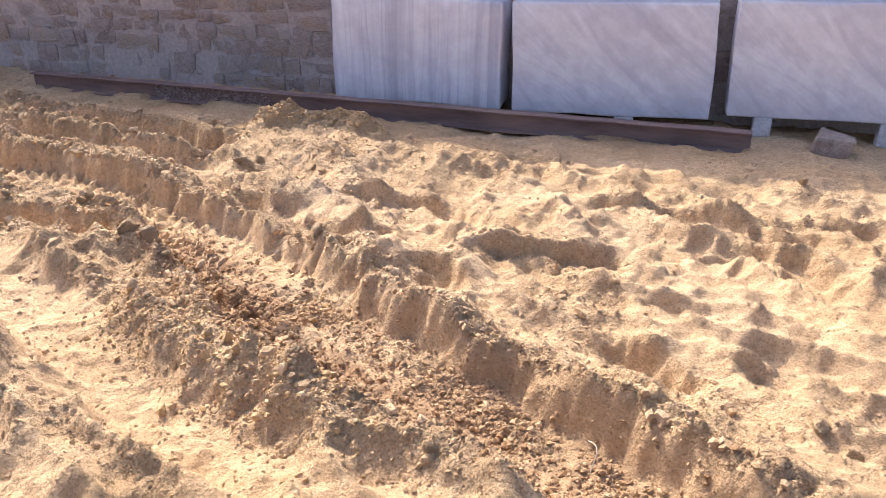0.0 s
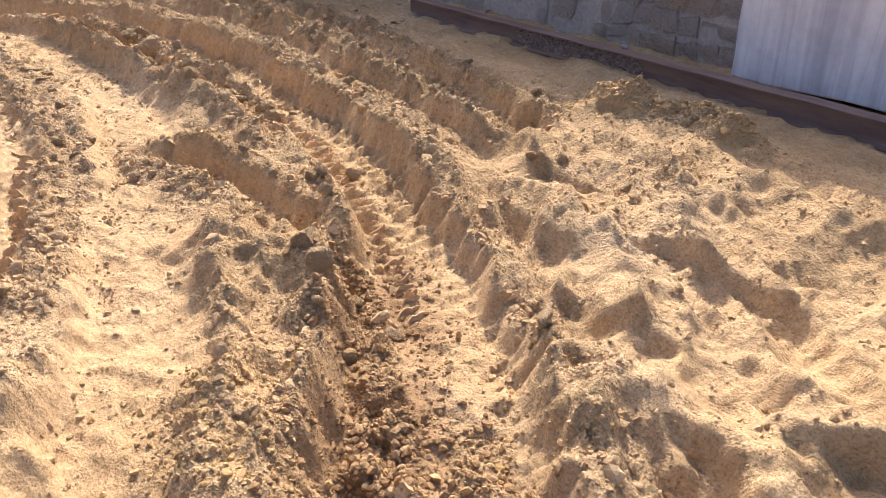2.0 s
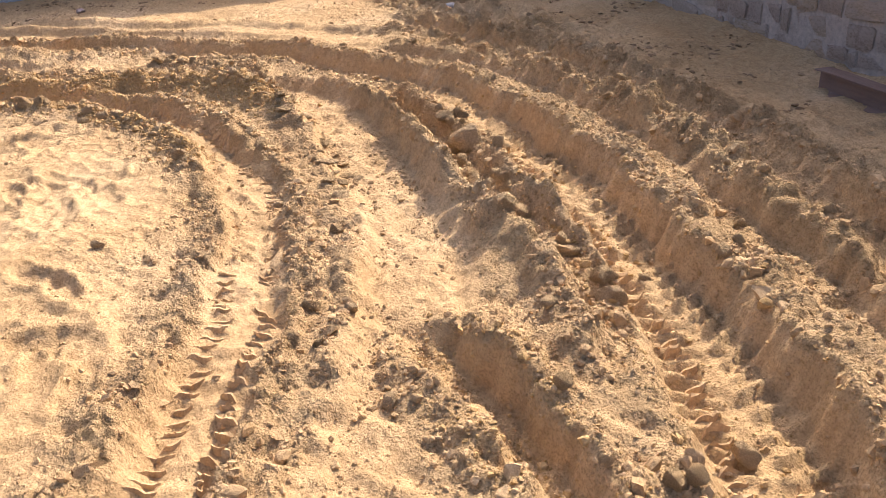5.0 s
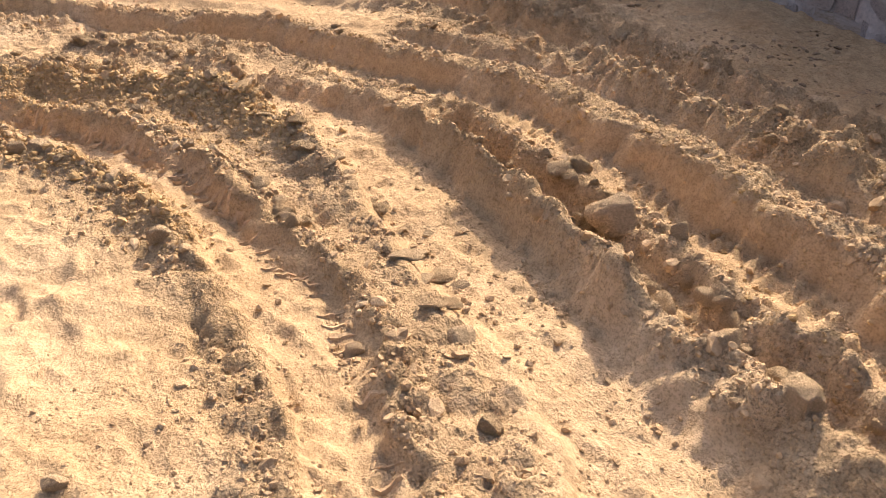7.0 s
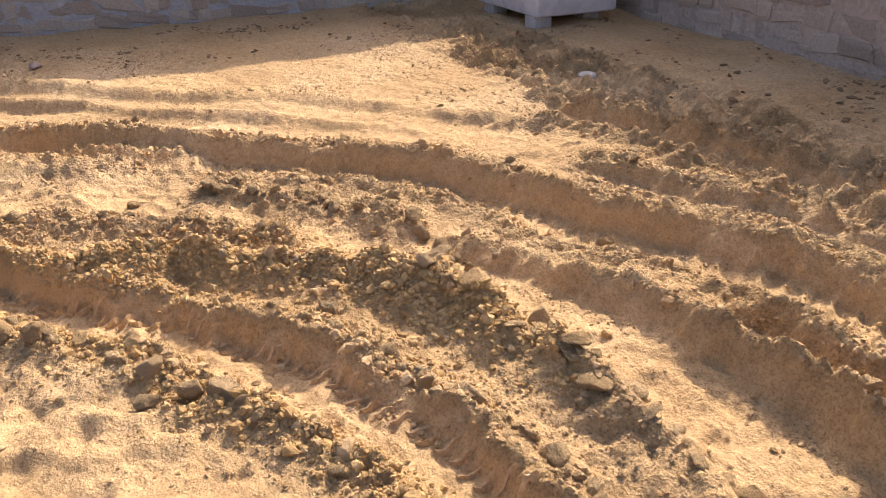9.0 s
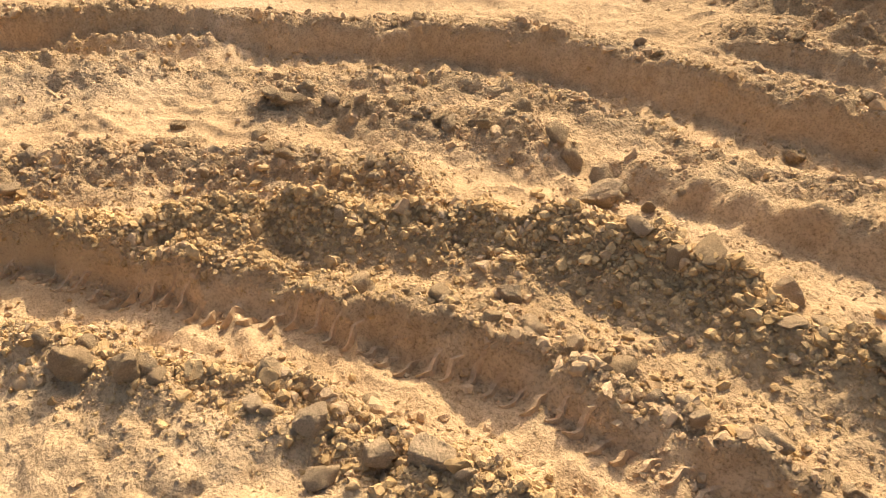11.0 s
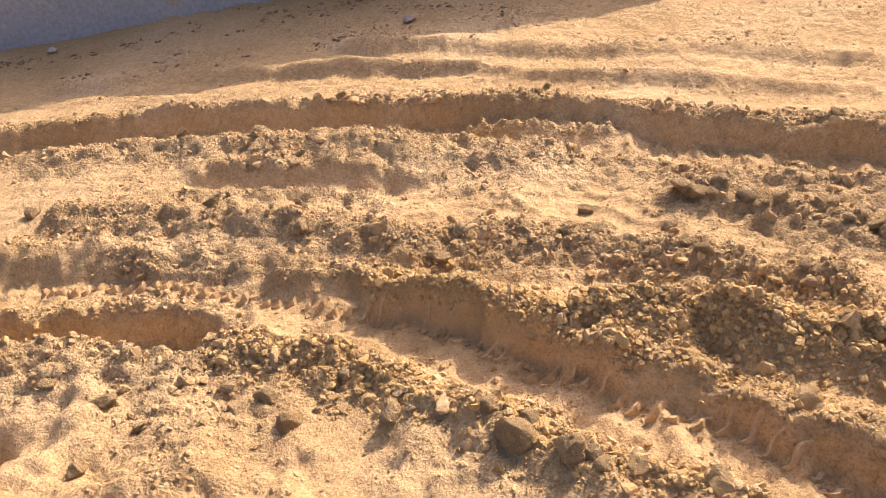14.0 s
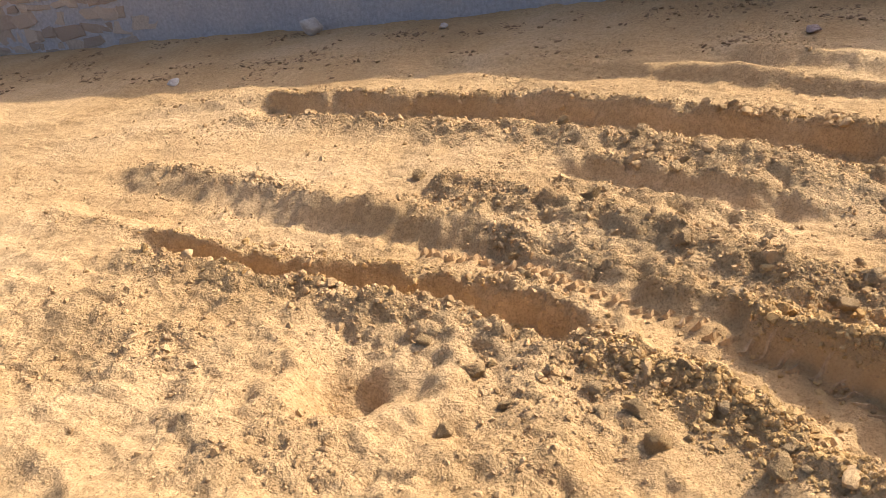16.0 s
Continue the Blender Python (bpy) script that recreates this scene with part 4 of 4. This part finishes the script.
# ---- steel beam lying along the foot of the wall ----
def steel_beam(a, b, high, wide, thick):
    """A rolled I-section lying from a to b: two tapered flanges and the web between them."""
    length = math.dist(a[:2], b[:2])
    ob = new("steel_beam")
    ob.matrix_basis = pose(*a, 0, math.degrees(-math.atan2(b[2] - a[2], length)), math.degrees(math.atan2(b[1] - a[1], b[0] - a[0])))
    w, t, f = wide / 2, thick / 2, 0.012
    flange = [(-w, 0), (w, 0), (w, f * 0.8), (t + 0.012, f * 1.5), (t, f * 2.2), (-t, f * 2.2), (-t - 0.012, f * 1.5), (-w, f * 0.8)]
    web = [(-t, f * 2.2 - 0.002), (t, f * 2.2 - 0.002), (t, high - f * 2.2 + 0.002), (-t, high - f * 2.2 + 0.002)]
    for name, ring in (("bottom_flange", flange), ("web", web), ("top_flange", [(y, high - z) for y, z in reversed(flange)])):
        bm = bmesh.new()
        steps, n = 40, len(ring)
        rows = [[bm.verts.new((length * k / steps, y + 0.001 * math.sin(k * 2.3), z + 0.0025 * math.sin(k * 1.7))) for y, z in ring] for k in range(steps + 1)]
        for p, q in zip(rows, rows[1:]):
            for k in range(n):
                bm.faces.new((p[k], q[k], q[(k + 1) % n], p[(k + 1) % n]))
        bm.faces.new(rows[0])
        bm.faces.new(rows[-1][::-1])
        bmesh.ops.recalc_face_normals(bm, faces=bm.faces[:])
        part(name, bm, RUST, ob)
    return ob


BEAM_A, BEAM_B = (-6.02, 6.40, -0.158), (0.52, 6.06, -0.122)
beam = tagged(steel_beam(BEAM_A, BEAM_B, 0.155, 0.11, 0.012), "long rusty brown steel beam lying on sand below the wall", "steel beam")
bm = bmesh.new()
for k in range(620):
    u, v = random.uniform(1.42, 2.62), random.uniform(0.020, 0.138)
    m = Matrix.Translation((u + 0.25 * (0.08 - v), -0.012 - 0.25 * max(0, 0.04 - v), v)) @ Matrix.Diagonal((random.uniform(0.012, 0.026), 0.011, random.uniform(0.009, 0.017), 1))
    bmesh.ops.create_icosphere(bm, subdivisions=1, radius=0.6, matrix=m)
part("mortar_crust", bm, CRUST, beam, "pale grainy dried mortar crust")


# ---- loose stones ----
def loose_stone(name, x, y, size, seed, material, label, flat=0.7, sink=0.2, yaw=0.0):
    ob = part(name, boulder(seed, 2, 22), material)
    place(ob, x, y, size, yaw, 4, sink, flat)
    return tagged(ob, label, "stone")


rock = part("granite_rock", hewn((0.27, 0.17, 0.16), 31, 0.045, 0.022, 3), GRANITE)
for f in rock.data.polygons:
    f.use_smooth = False
rock.matrix_basis = pose(1.09, 6.14, float(height(1.09, 6.14)) + 0.06, 8, 6, -18)
tagged(rock, "grey-brown angular rock lying on sand by the marble blocks", "rock")
loose_stone("pink_stone", -11.97, 1.40, 0.17, 302, PINK_STONE, "small pinkish broken stone on shaded sand", 0.5, 0.15, 40)
loose_stone("white_stone", -11.73, -3.72, 0.17, 303, PALE_STONE, "small white stone chip on shaded sand", 0.55, 0.12, 10)
loose_stone("white_stone", -13.38, -3.2, 0.36, 304, PALE_STONE, "white broken stone leaning at the foot of the wall", 0.8, 0.2, 80)
loose_stone("flat_stone", -9.86, 5.12, 0.24, 305, PALE_STONE, "flat pale stone half sunk in shaded sand", 0.3, 0.2, 0)
loose_stone("white_stone", -13.1, -1.66, 0.13, 306, PALE_STONE, "small white stone chip near the rendered wall", 0.5, 0.15, 0)
loose_stone("white_stone", -3.9, 6.72, 0.09, 307, PALE_STONE, "white mortar chip at the foot of the stone wall", 0.7, 0.15, 0)
loose_stone("white_stone", -4.55, 6.7, 0.10, 308, PALE_STONE, "white mortar chip at the foot of the stone wall", 0.6, 0.15, 0)


# ---- rubble walls ----
def rubble_wall(name, start, direction, length, high, fall, seed, label, skip=None, near=None, core=MORTAR):
    """A mortared rubble wall: a core, the stones that one can pick out near the path, and the rest joined."""
    rnd = random.Random(seed)
    along = Vector((*direction, 0))
    face = Vector((direction[1], -direction[0], 0))
    turn = math.degrees(math.atan2(direction[1], direction[0]))
    base = pose(*start, -0.35, 0, 0, turn)
    bm = bmesh.new()
    nx, nz = int(length / 0.12), int((high + 0.35) / 0.12)
    grid = [[bm.verts.new((length * i / nx, 0.012 * noise.noise((i * 0.7, k * 0.7, seed)), (high + 0.35 - fall * i / nx + 0.05 * noise.noise((i * 0.2, 0, seed))) * k / nz)) for k in range(nz + 1)] for i in range(nx + 1)]
    back = [[bm.verts.new((v.co.x, 0.4, v.co.z)) for v in (row[0], row[-1])] for row in grid]
    for i in range(nx):
        for k in range(nz):
            bm.faces.new((grid[i][k], grid[i + 1][k], grid[i + 1][k + 1], grid[i][k + 1]))
        bm.faces.new((grid[i][-1], grid[i + 1][-1], back[i + 1][1], back[i][1]))
        bm.faces.new((back[i][1], back[i + 1][1], back[i + 1][0], back[i][0]))
        bm.faces.new((back[i][0], back[i + 1][0], grid[i + 1][0], grid[i][0]))
    for e, flip in ((0, 1), (nx, 0)):
        ring = [v for v in grid[e]] + [back[e][1], back[e][0]]
        bm.faces.new(ring[::-1] if not flip else ring)
    bmesh.ops.recalc_face_normals(bm, faces=bm.faces[:])
    for f in bm.faces:
        f.smooth = abs(f.normal.y) > 0.7
    wall = tagged(part(name, bm, core), label, "wall", kind="structure")
    wall.matrix_basis = base
    shapes = []
    for n in range(10):
        b = bmesh.new()
        bmesh.ops.create_cube(b, size=1)
        bmesh.ops.bevel(b, geom=b.edges[:], offset=0.13, segments=1, affect="EDGES")
        for v in b.verts:
            v.co += Vector((rnd.uniform(-0.15, 0.15), rnd.uniform(-0.1, 0.1), rnd.uniform(-0.15, 0.15)))
        me = bpy.data.meshes.new("stone")
        b.to_mesh(me)
        b.free()
        me.materials.append(STONE)
        shapes.append(me)
    rest, single = bmesh.new(), 0
    z = 0.22
    while z < high - fall + 0.20:
        course = rnd.uniform(0.075, 0.19)
        x = rnd.uniform(0, 0.1)
        while x < length - 0.1:
            w = rnd.uniform(0.08, 0.22) if rnd.random() < 0.6 else rnd.uniform(0.2, 0.42)
            h = course * rnd.uniform(0.65, 1.12)
            gone = rnd.random() < 0.10 or (skip and skip(x, z))
            if not gone:
                m = pose(x + w / 2, rnd.uniform(0.014, 0.036), z + course / 2 + rnd.uniform(-0.02, 0.02), rnd.uniform(-4, 4), rnd.uniform(-9, 9), rnd.uniform(-3, 3)) @ Matrix.Diagonal((w - 0.004, 0.07, h, 1))
                me = rnd.choice(shapes)
                if near and near(x, z) and single < 290:
                    ob = new("stone", me)
                    ob.parent = wall
                    ob.matrix_basis = m
                    single += 1
                else:
                    rest.from_mesh(me)
                    for v in list(rest.verts)[-len(me.vertices):]:
                        v.co = m @ v.co
            x += w
        z += course
    if len(rest.verts):
        tagged(part("stonework", rest, STONE_FAR, wall), kind="stuff")
    else:
        rest.free()
    return wall


STONE_FAR = clod_material("far_wall_stone", (0.42, 0.34, 0.29), (0.64, 0.55, 0.48))
rubble_wall("wall_north", (-13.62, 6.895), (1, 0), 16.2, 2.35, 0.3, 11, "rubble stone wall of grey and tan stones in lime mortar",
            near=lambda x, z: 5.6 < x < 10.9 and z < 1.25)
rubble_wall("wall_west", (-13.62, -14.0), (0, 1), 20.9, 2.35, 0.0, 12, "stone wall smeared with bluish grey cement render",
            skip=lambda x, z: 8.2 + 1.2 * noise.noise((z * 3, x * 0.5, 2)) < x < 14.0 + 1.5 * noise.noise((x * 0.5, z * 3, 9)), core=PLASTER)


# ---- dry roots ----
def root(points, thick, label):
    cu = bpy.data.curves.new("dry_root", "CURVE")
    cu.dimensions, cu.bevel_depth, cu.bevel_resolution = "3D", thick, 2
    sp = cu.splines.new("BEZIER")
    sp.bezier_points.add(len(points) - 1)
    for b, (x, y, up) in zip(sp.bezier_points, points):
        b.co = (x, y, float(height(x, y)) + up)
        b.handle_left_type = b.handle_right_type = "AUTO"
    cu.materials.append(ROOT)
    return tagged(new("dry_root", cu), label, "root")


root([(-0.16, 2.34, 0.0), (-0.17, 2.30, 0.05), (-0.14, 2.25, 0.055), (-0.15, 2.20, 0.0)], 0.0022, "thin pale dry root curling out of the sand")
